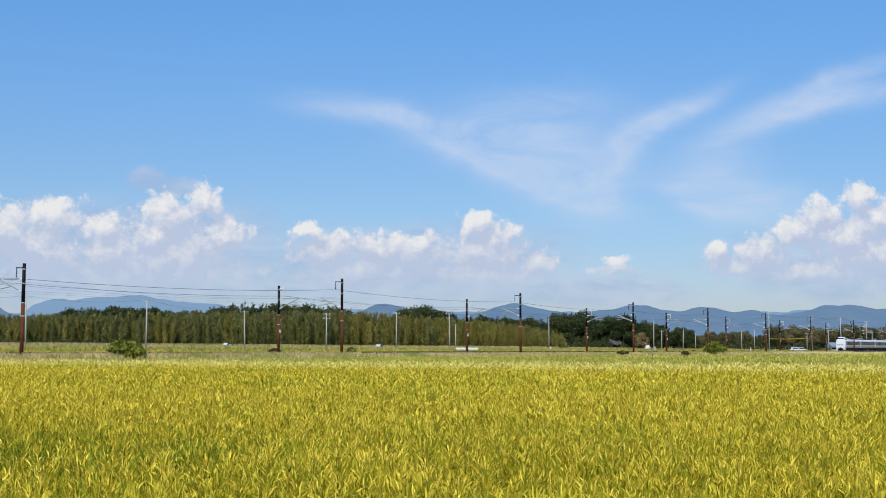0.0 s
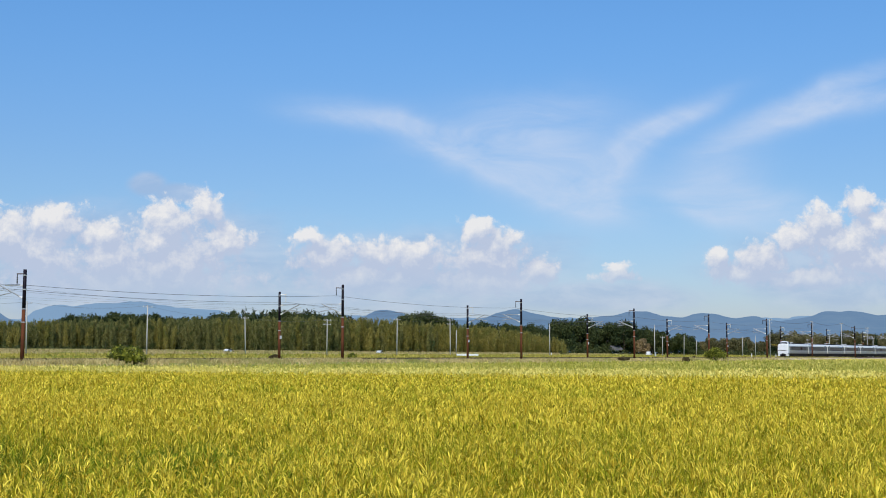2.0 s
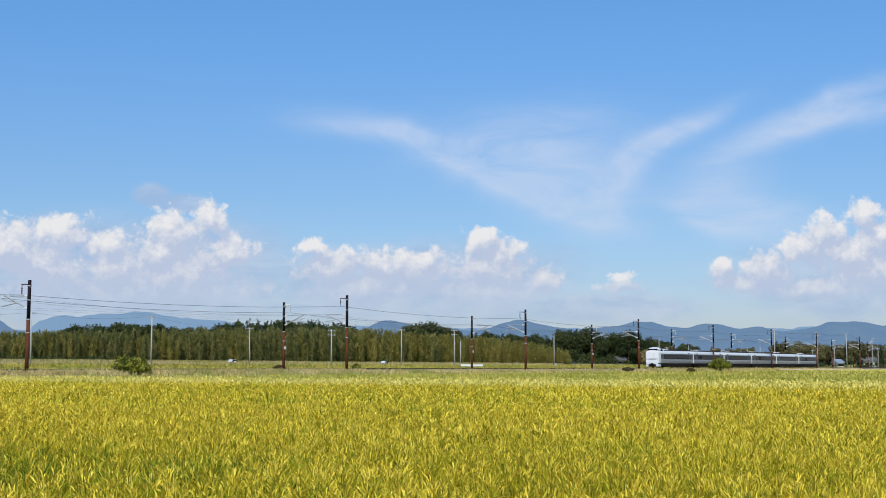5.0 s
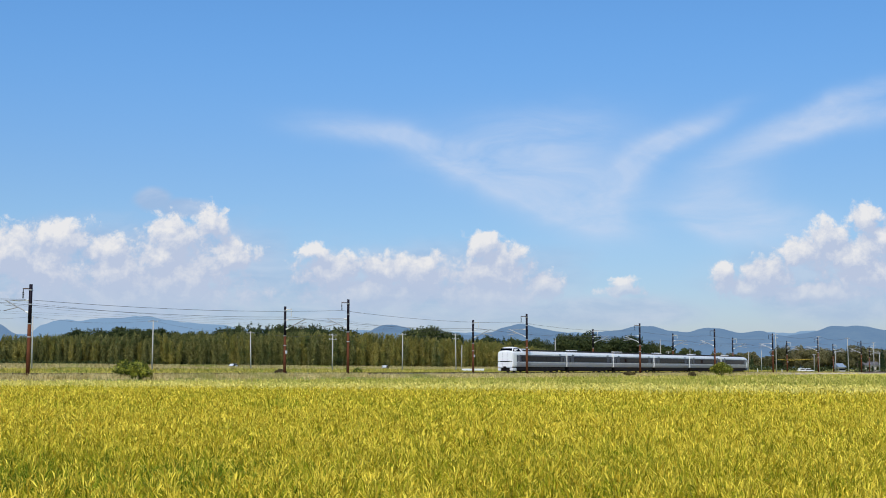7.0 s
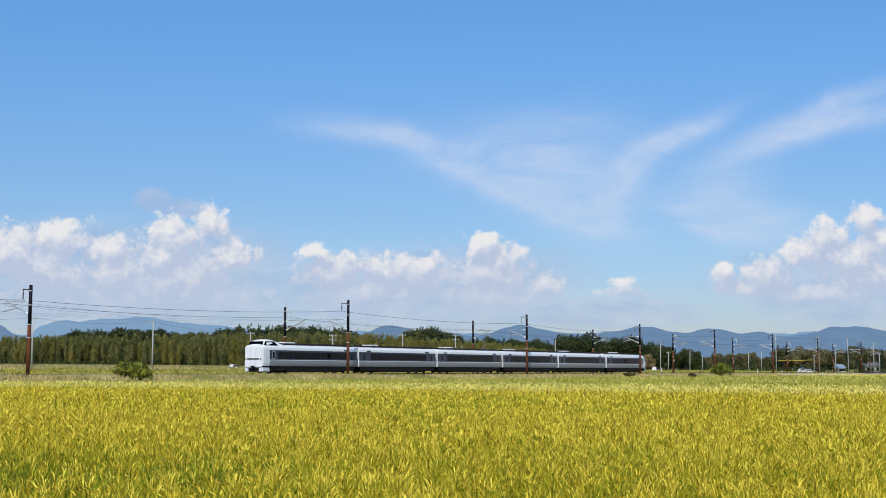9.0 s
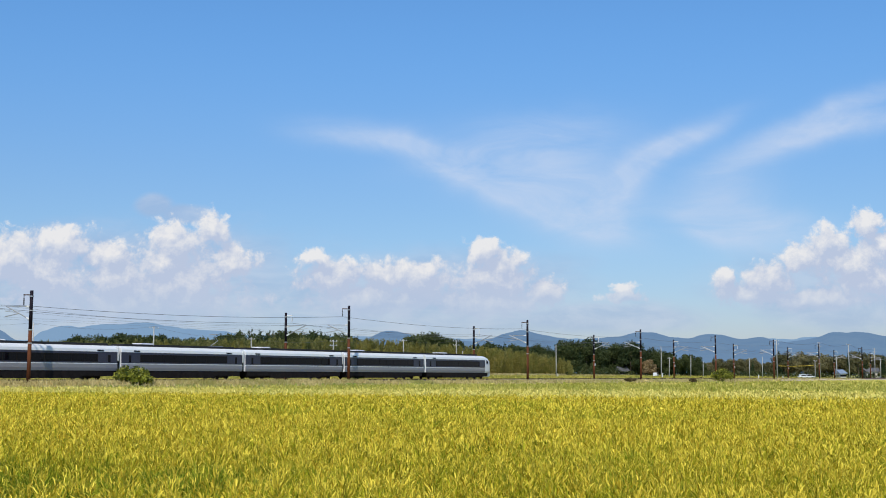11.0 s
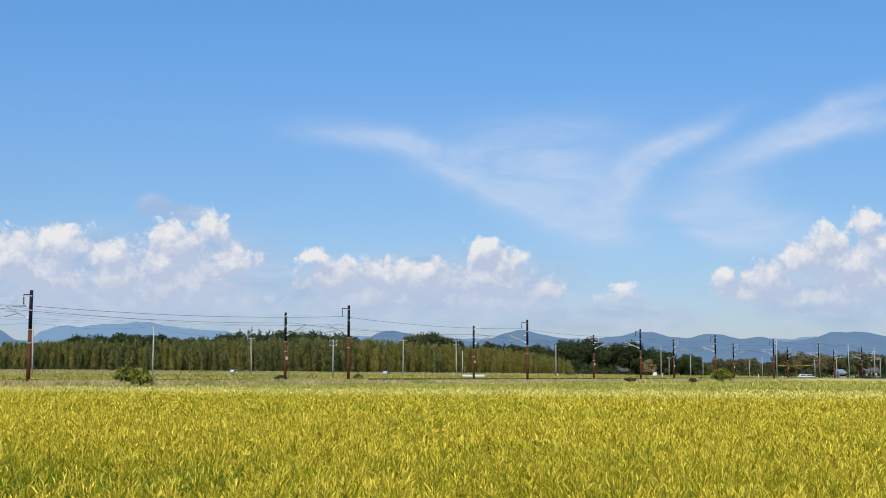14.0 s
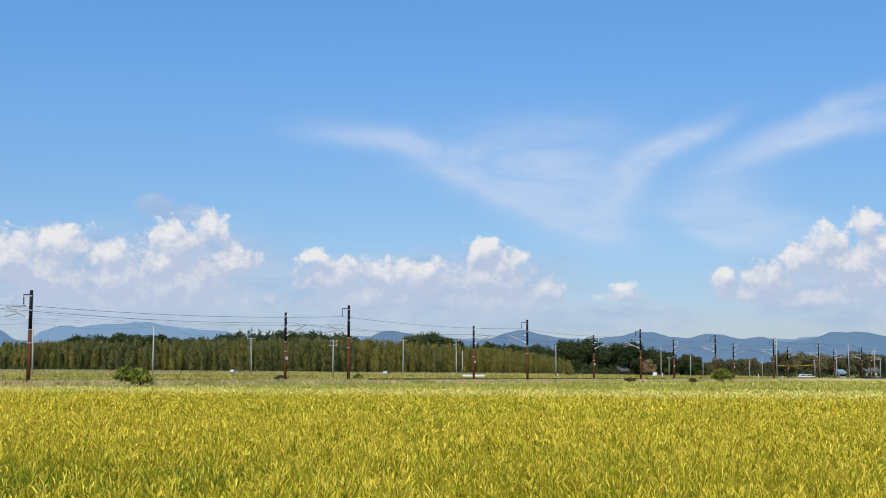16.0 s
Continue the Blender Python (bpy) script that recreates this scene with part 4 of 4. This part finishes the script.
def woods():
    for row in range(3):
        n = 112
        for k in range(n):
            f = (k + RNG.uniform(-0.4, 0.4)) / n
            x, y, h = grove_front(f)
            plant(YELLOW_BAMBOOS if RNG.random() < 0.15 + 0.85 * max(0.0, (f - 0.5) / 0.4) else BAMBOOS, x, y + row * 3.2 + RNG.uniform(-2.2, 2.2), h * RNG.uniform(0.86, 0.97) * (0.93 + 0.05 * row))
    # the thick of the grove behind its edge
    c, r = [], []
    for k in range(420):
        x, y, h = grove_front(RNG.uniform(0, 1))
        y += RNG.uniform(5, 16)
        z = ground_z(x, y)
        tall = 10 * h * RNG.uniform(0.84, 1.0)
        for j in range(5):
            c.append((x + RNG.normal(0, 0.4), y, z + tall * (0.08 + 0.2 * j)))
            r.append((1.5 - 0.2 * j, 1.5 - 0.2 * j, tall * 0.14))
    v, t = leaf_cloud(np.array(c), np.array(r), 70000, 0.36, (1.7, 0.5), 0.0, 0.70)
    tagged(new("bamboo_grove", soup("bamboo_grove", v, t, [BAMBOO])), "dense bamboo grove in mixed olive greens", "grove", kind="stuff")
    # dark trees that stand out above it: bearing, crest over the eye's level, both in thousandths
    def crest(points, first, last, n, back, kinds, rough=1.2):
        xs, zs = zip(*points)
        for k in range(n):
            a = first + (last - first) * (k + RNG.uniform(0.2, 0.8)) / n
            front = grove_front(min(1.0, max(0.0, (a * 0.43 + 175) / 220)))[1]
            y = front + back + RNG.uniform(0, 7)
            top = EYE + (float(np.interp(a, xs, zs)) + RNG.uniform(-rough, 0.4)) * y / 1000
            plant_to(kinds[0] if RNG.random() < kinds[2] else kinds[1], a * y / 1000, y, top)
    crest([(-274, 32.5), (-262, 32)], -273, -264, 2, 20, (ROUNDS, CEDARS, 1.0))
    crest([(-262, 31), (-240, 32)], -262, -243, 8, 20, (ROUNDS, CEDARS, 0.15), 2.0)
    crest([(-240, 31), (-234, 33), (-226, 32), (-218, 29)], -240, -222, 5, 9, (ROUNDS, CEDARS, 1.0), 0.6)
    crest([(-216, 28), (-206, 31.5), (-198, 28), (-190, 30), (-184, 28)], -215, -186, 6, 20, (ROUNDS, CEDARS, 1.0))
    crest([(-184, 28), (-165, 29), (-155, 32), (-148, 30), (-130, 33), (-108, 33), (-95, 32.5), (-82, 31), (-62, 31), (-56, 29)], -184, -58, 46, 20, (ROUNDS, CEDARS, 0.45))
    crest([(-160, 32), (-142, 36), (-120, 34), (-90, 33)], -152, -72, 12, 24, (ROUNDS, CEDARS, 0.0), 1.6)
    crest([(-26, 27), (-20, 30.5), (-8, 31), (2, 29), (10, 26)], -25, 9, 11, 16, (ROUNDS, CEDARS, 1.0), 0.7)
    crest([(10, 25), (30, 24.5), (48, 25), (62, 23), (72, 23)], 10, 72, 22, 24, (ROUNDS, CEDARS, 0.4))
    # darker mixed wood farther along the line
    def wood(points, first, last, n, y0, depth, kinds, rough):
        xs, zs = zip(*points)
        for k in range(n):
            a = first + (last - first) * (k + RNG.uniform(-0.5, 0.5)) / n
            y = y0 + RNG.uniform(0, depth)
            top = EYE + float(np.interp(a, xs, zs)) * RNG.uniform(rough, 1.0) * y / 1000
            plant_to(kinds[0] if RNG.random() < kinds[2] else kinds[1], a * y / 1000, y, top)
    wood([(58, 20), (75, 22), (88, 26.5), (98, 29), (107, 28.5), (112, 25), (125, 25.5), (138, 26), (152, 22.5), (163, 23), (172, 17), (182, 17), (190, 10)], 60, 190, 84, 535, 26, (ROUNDS, CEDARS, 0.6), 0.72)
    wood([(160, 20), (182, 17), (190, 12), (199, 17), (208, 14.5), (217, 18), (226, 14), (236, 14), (245, 20.5), (254, 17.5), (262, 19), (276, 20), (290, 19), (312, 19.5), (330, 20), (370, 20)], 180, 365, 100, 592, 42, (TINGED, CEDARS, 0.82), 0.66)
    plant(WITHERED, 77.2, 520.0, 1.3)
    plant(WITHERED, 79.5, 521.0, 0.95)
    # undergrowth and dry verge at the foot of the woods
    c, r = [], []
    for k in range(900):
        x = RNG.uniform(-60, 1640)
        y = (392 + 88 * max(0.0, min(1.0, (x / 1005 + 0.13))) ** 1.4 if x < 1000 else float(np.interp(x, [1000, 1240, 1260, 1640], [520, 552, 588, 590]))) - RNG.uniform(0, 2.5)
        px = (x - 785) / 2426 * y
        c.append((px, y, ground_z(px, y) + 0.5))
        r.append((1.6, 1.0, RNG.uniform(0.5, 1.3) * (1.0 if x < 1000 else 2.0)))
    v, t = leaf_cloud(np.array(c), np.array(r), 26000, 0.32)
    tagged(new("undergrowth", soup("undergrowth", v, t, [BROADLEAF])), "dark undergrowth along the foot of the woods", "undergrowth", kind="stuff")
    x = RNG.uniform(-80, 1000, 5000)
    f = np.clip(x / 1005 + 0.13, 0, 1)
    y = 392 + 88 * f ** 1.4 - RNG.uniform(3, 22, 5000)
    px = (x - 785) / 2426 * y
    z = np.array([ground_z(a, b) for a, b in zip(px, y)])
    v, t = blades(np.stack([px, y, z], 1), 4, (0.4, 0.9), (0.3, 0.2), 0.25, (0.2, 0.9), 2, 0.4)
    tagged(new("dry_verge_grass", soup("dry_verge_grass", v, t, [DRY_GRASS])), "dry straw coloured grass before the wood", "grass", kind="stuff")


woods()


# ---- distant hills ----
def ridge(name, dist, peaks, x_from, x_to, material, label, base=0.0):
    """A range of rounded hills: crests given as (x, height, half width) at that distance, with slopes that run down towards the plain."""
    xs = np.linspace(x_from, x_to, 520)
    depth = np.linspace(0, 1, 9)
    verts = []
    for x in xs:
        crest = base + sum(h * math.exp(-abs((x - c) / w) ** 2.4) for c, h, w in peaks)
        crest += dist * 0.0022 * noise.fractal((x * 0.006, 0, dist), 1.0, 2.0, 5) + dist * 0.0012 * noise.noise((x * 0.022, 3, 0)) + dist * 0.00022 * noise.noise((x * 0.13, 7, 0))
        for d in depth:
            rise = math.sin(d * math.pi / 2) ** 0.9
            verts.append((x * (1 - 0.22 * (1 - d)), dist * (1 - 0.22 * (1 - d)), crest * rise * (0.92 + 0.08 * d) + (6 * noise.noise((x * 0.01, d * 7, 1)) * rise * (1 - d))))
    n = len(depth)
    faces = [(i * n + j, (i + 1) * n + j, (i + 1) * n + j + 1, i * n + j + 1) for i in range(len(xs) - 1) for j in range(n - 1)]
    me = bpy.data.meshes.new(name)
    me.from_pydata([Vector(v) for v in verts], [], faces)
    me.materials.append(material)
    for p in me.polygons:
        p.use_smooth = True
    tagged(new(name, me), label, "hills", kind="structure")


K = 3600 / 2416.0
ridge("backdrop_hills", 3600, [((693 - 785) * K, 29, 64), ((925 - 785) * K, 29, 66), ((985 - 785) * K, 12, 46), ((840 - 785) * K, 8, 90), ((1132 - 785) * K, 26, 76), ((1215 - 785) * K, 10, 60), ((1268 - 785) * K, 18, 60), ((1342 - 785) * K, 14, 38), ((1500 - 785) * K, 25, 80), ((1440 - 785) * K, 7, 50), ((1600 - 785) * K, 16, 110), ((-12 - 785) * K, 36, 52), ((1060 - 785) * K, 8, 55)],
      -1700, 1700, HILL_NEAR, "wooded hills on the horizon with blue haze painted in", 92.0)
K = 4550 / 2416.0
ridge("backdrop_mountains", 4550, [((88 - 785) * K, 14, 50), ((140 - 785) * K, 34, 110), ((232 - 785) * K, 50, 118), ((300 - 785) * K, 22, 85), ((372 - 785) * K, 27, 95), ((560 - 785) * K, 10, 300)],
      -2200, 1500, HILL_FAR, "far mountains with pale blue haze painted in", 128.0)


# ---- bushes ----
def bush(x, y, z, w, h, label, leaf=BUSH):
    b = thing("bush", pose(x, y, z), label, "bush")
    c, r = [], []
    for k in range(24):
        az, d = k * 2.4, ((k + 0.5) / 24) ** 0.5
        lump = 0.85 + 0.3 * math.sin(k * 5.1 + x)
        c.append((math.cos(az) * d * w * 0.38, math.sin(az) * d * w * 0.32, h * (0.30 + 0.36 * (1 - d * d)) * lump))
        r.append((w * 0.15 * lump, w * 0.15 * lump, h * 0.26))
    v, t = leaf_cloud(np.array(c), np.array(r), 3400, 0.135)
    ob = new("foliage", soup("foliage", v, t, [leaf]))
    ob.parent = b
    bm = bmesh.new()
    for k in range(5):
        az = k * 1.3
        rod(bm, (0, 0, -0.2), (math.cos(az) * w * 0.25, math.sin(az) * w * 0.2, h * 0.5), 0.06, 0.02, 5)
    part("stems", bm, BARK, b)
    return b


bush(-32.0, 141.0, 0.92, 4.5, 2.1, "round green leafy bush by the railway bank")
bush(60.0, 295.0, 0.9, 5.4, 2.9, "yellow-green leafy bush beside the railway")


# ---- utility poles, houses and vehicles beyond the line ----
def utility_pole(x, y, top, arms):
    z = ground_z(x, y)
    t = thing("utility_pole", pose(x, y, z, RNG.normal(0, 0.5), RNG.normal(0, 0.4), 35), "pale grey concrete utility pole with crossarms", "utility pole", "concrete poles beyond the railway")
    bm = bmesh.new()
    rod(bm, (0, 0, -0.4), (0, 0, top - z), 0.15, 0.10, 10)
    part("shaft", bm, CONCRETE, t, "", True)
    for k in range(arms):
        bm = bmesh.new()
        h = top - z - 0.35 - 1.0 * k
        box(bm, -1.0, 1.0, -0.05, 0.05, h - 0.05, h + 0.05)
        arm = part("crossarm", bm, GALVANISED, t)
        for a in (-0.85, -0.3, 0.85):
            bm = bmesh.new()
            rod(bm, (a, 0, h + 0.05), (a, 0, h + 0.25), 0.06, 0.04, 6)
            part("insulator", bm, CERAMIC, arm)
    return t


POLES = [(57, 570, 250, 1), (270, 577, 258, 1), (445, 597, 300, 1), (589, 601, 315, 2), (713, 600, 330, 1), (808, 601, 345, 2), (818, 621, 400, 0), (984, 610, 390, 0), (1170, 612, 420, 0), (1184, 632, 470, 1),
         (1222, 629, 470, 0), (1244, 639, 520, 0), (1326, 633, 500, 0), (1349, 631, 500, 0), (1375, 601, 420, 2), (1442, 637, 520, 1), (1451, 605, 440, 2), (1480, 631, 500, 1), (1503, 608, 455, 1), (1548, 616, 470, 2), (1558, 634, 520, 1)]
TOPS = []
for x, y, d, arms in POLES:
    px, top = (x - 785) / 2426 * d, EYE + (666.5 - y) * d / 2416
    utility_pole(px, d, top, arms)
    if arms and x < 900:
        TOPS.append(Vector((px, d, top - 0.1)))
first = TOPS[0] - (TOPS[1] - TOPS[0])
cable("power_line", [first] + TOPS, 0.8, 0.016, WIRE, "grey power line between concrete poles")
for i, j in ((14, 16), (16, 18), (18, 19)):
    a, b = ((POLES[k][0] - 785) / 2426 * POLES[k][2] for k in (i, j))
    za, zb = (EYE + (666.5 - POLES[k][1]) * POLES[k][2] / 2416 - 0.1 for k in (i, j))
    cable("power_line", [(a, POLES[i][2], za), (b, POLES[j][2], zb)], 1.0, 0.03, WIRE, "grey power line between concrete poles")
cable("guarded_cable", [((1378 - 785) / 2426 * 440, 440, EYE + 19.5 * 440 / 2416), ((1440 - 785) / 2426 * 440, 440, EYE + 20.5 * 440 / 2416)], 0.2, 0.07, GUARD_YELLOW, "cable in a yellow guard sleeve")


def vehicle(px, d, long, tall, label, turn=20.0):
    x = (px - 785) / 2426 * d
    t = thing("parked_car", pose(x, d, ground_z(x, d), 0, 0, turn), label, "car")
    bm = bmesh.new()
    box(bm, -long / 2, long / 2, -0.8, 0.8, 0.3, tall * 0.55, 0.12)
    part("body", bm, CAR_WHITE, t)
    bm = bmesh.new()
    box(bm, -long * 0.38, long * 0.25, -0.7, 0.7, tall * 0.52, tall, 0.16)
    cabin = part("cabin", bm, CAR_WHITE, t)
    for side in (-1, 1):
        bm = bmesh.new()
        y = side * 0.705
        box(bm, -long * 0.32, long * 0.2, min(y, y + side * 0.01), max(y, y + side * 0.01), tall * 0.62, tall * 0.9)
        part("window", bm, GLASS, cabin)
        for a in (-0.3, 0.3):
            bm = bmesh.new()
            rod(bm, (a * long, side * 0.62, 0.3), (a * long, side * 0.82, 0.3), 0.3, None, 14)
            part("wheel", bm, UNDER, t)


vehicle(683, 385, 3.0, 0.95, "small white van parked by the grove", 75)
vehicle(415, 372, 3.2, 1.0, "low white vehicle parked by the grove", 62)
vehicle(1421, 520, 4.2, 1.5, "white car parked near houses")
vehicle(1431, 526, 4.2, 1.4, "white car parked near houses")
vehicle(1160, 478, 3.2, 1.5, "white van parked on the lane", 70)


def house(px, d, w, h, roof, label, turn=10.0):
    x = (px - 785) / 2426 * d
    t = thing("house", pose(x, d, ground_z(x, d) - 0.1, 0, 0, turn), label, "house")
    bm = bmesh.new()
    box(bm, -w / 2, w / 2, -3, 3, 0, h)
    part("wall", bm, PLASTER, t)
    bm = bmesh.new()
    a = [bm.verts.new(p) for p in ((-w / 2 - 0.5, -3.6, h), (w / 2 + 0.5, -3.6, h), (w / 2 + 0.5, 3.6, h), (-w / 2 - 0.5, 3.6, h), (-w / 2 - 0.3, 0, h + 1.7), (w / 2 + 0.3, 0, h + 1.7))]
    for f in ((0, 1, 5, 4), (2, 3, 4, 5), (0, 4, 3), (1, 2, 5), (3, 2, 1, 0)):
        bm.faces.new([a[i] for i in f])
    part("roof", bm, roof, t)
    for k in range(3):
        bm = bmesh.new()
        box(bm, -w / 3 + k * w / 3 - 0.6, -w / 3 + k * w / 3 + 0.6, -3.05, -2.96, h * 0.35, h * 0.75)
        win = part("window", bm, GLASS, t)
        bm = bmesh.new()
        box(bm, -w / 3 + k * w / 3 - 0.7, -w / 3 + k * w / 3 + 0.7, -3.09, -2.98, h * 0.35 - 0.1, h * 0.35)
        part("sill", bm, GALVANISED, win)


house(1100, 535, 3.4, 1.9, ROOF_DARK, "small white walled shed before the dark wood")
house(1486, 588, 2.6, 2.0, ROOF_BLUE, "white house with a blue tiled roof among trees")
house(1540, 606, 7, 3.0, ROOF_DARK, "grey roofed house among trees")


def white_barrier():
    d = 330
    x = (838 - 785) / 2426 * d
    t = thing("roadside_barrier", pose(x, d, ground_z(x, d), 0, 0, 8), "low white roadside barrier in grass", "barrier")
    bm = bmesh.new()
    box(bm, -2.7, 2.7, -0.06, 0.06, 0.25, 0.75, 0.03)
    part("rail", bm, CAR_WHITE, t)
    for a in (-2.4, -0.8, 0.8, 2.4):
        bm = bmesh.new()
        box(bm, a - 0.07, a + 0.07, 0.06, 0.16, -0.1, 0.7)
        part("post", bm, CONCRETE, t)


white_barrier()
bush(-21.5, 181.5, 0.95, 1.9, 1.0, "small brown dry shrub at a mast's foot", DRY_BRUSH)
bush(-41.0, 150.0, 0.5, 0.9, 0.5, "small brown dry shrub on the bank", DRY_BRUSH)
bush(44.5, 245.0, 0.6, 1.6, 0.9, "small brown dry shrub on the bank", DRY_BRUSH)


bush(55.5, 296.0, 0.7, 1.2, 1.0, "small brown dry shrub on the bank", DRY_BRUSH)
bush(-36.6, 144.0, 0.8, 0.8, 0.5, "small brown dry shrub on the bank", DRY_BRUSH)
bush(-15.3, 246.0, 1.0, 1.8, 1.3, "low green shrub beyond the tracks", BUSH)
bush(34.0, 250.0, 0.95, 2.2, 0.6, "heap of cut brown brush by the tracks", DRY_BRUSH)
ribbon("service_path", 330, 800, [(-97.6, 0.93), (-97.2, 1.02), (-96.0, 1.02), (-95.6, 0.80)], TAN_EARTH, "pale tan gravel path beside the railway", "path")


def marker_post(px, d, tall):
    x = (px - 785) / 2426 * d
    t = thing("marker_post", pose(x, d, ground_z(x, d)), "short white marker post in the grass", "marker post", "white markers by the lane")
    bm = bmesh.new()
    rod(bm, (0, 0, -0.2), (0, 0, tall), 0.14, 0.12, 8)
    part("post", bm, CAR_WHITE, t)
    bm = bmesh.new()
    rod(bm, (0, 0, tall), (0, 0, tall + 0.12), 0.16, 0.1, 8)
    part("cap", bm, CERAMIC, t)


for px, d, tall in ((1172, 420, 1.3), (987, 392, 0.9), (1342, 440, 1.3), (1385, 450, 1.0), (1556, 470, 1.4)):
    marker_post(px, d, tall)


motions()
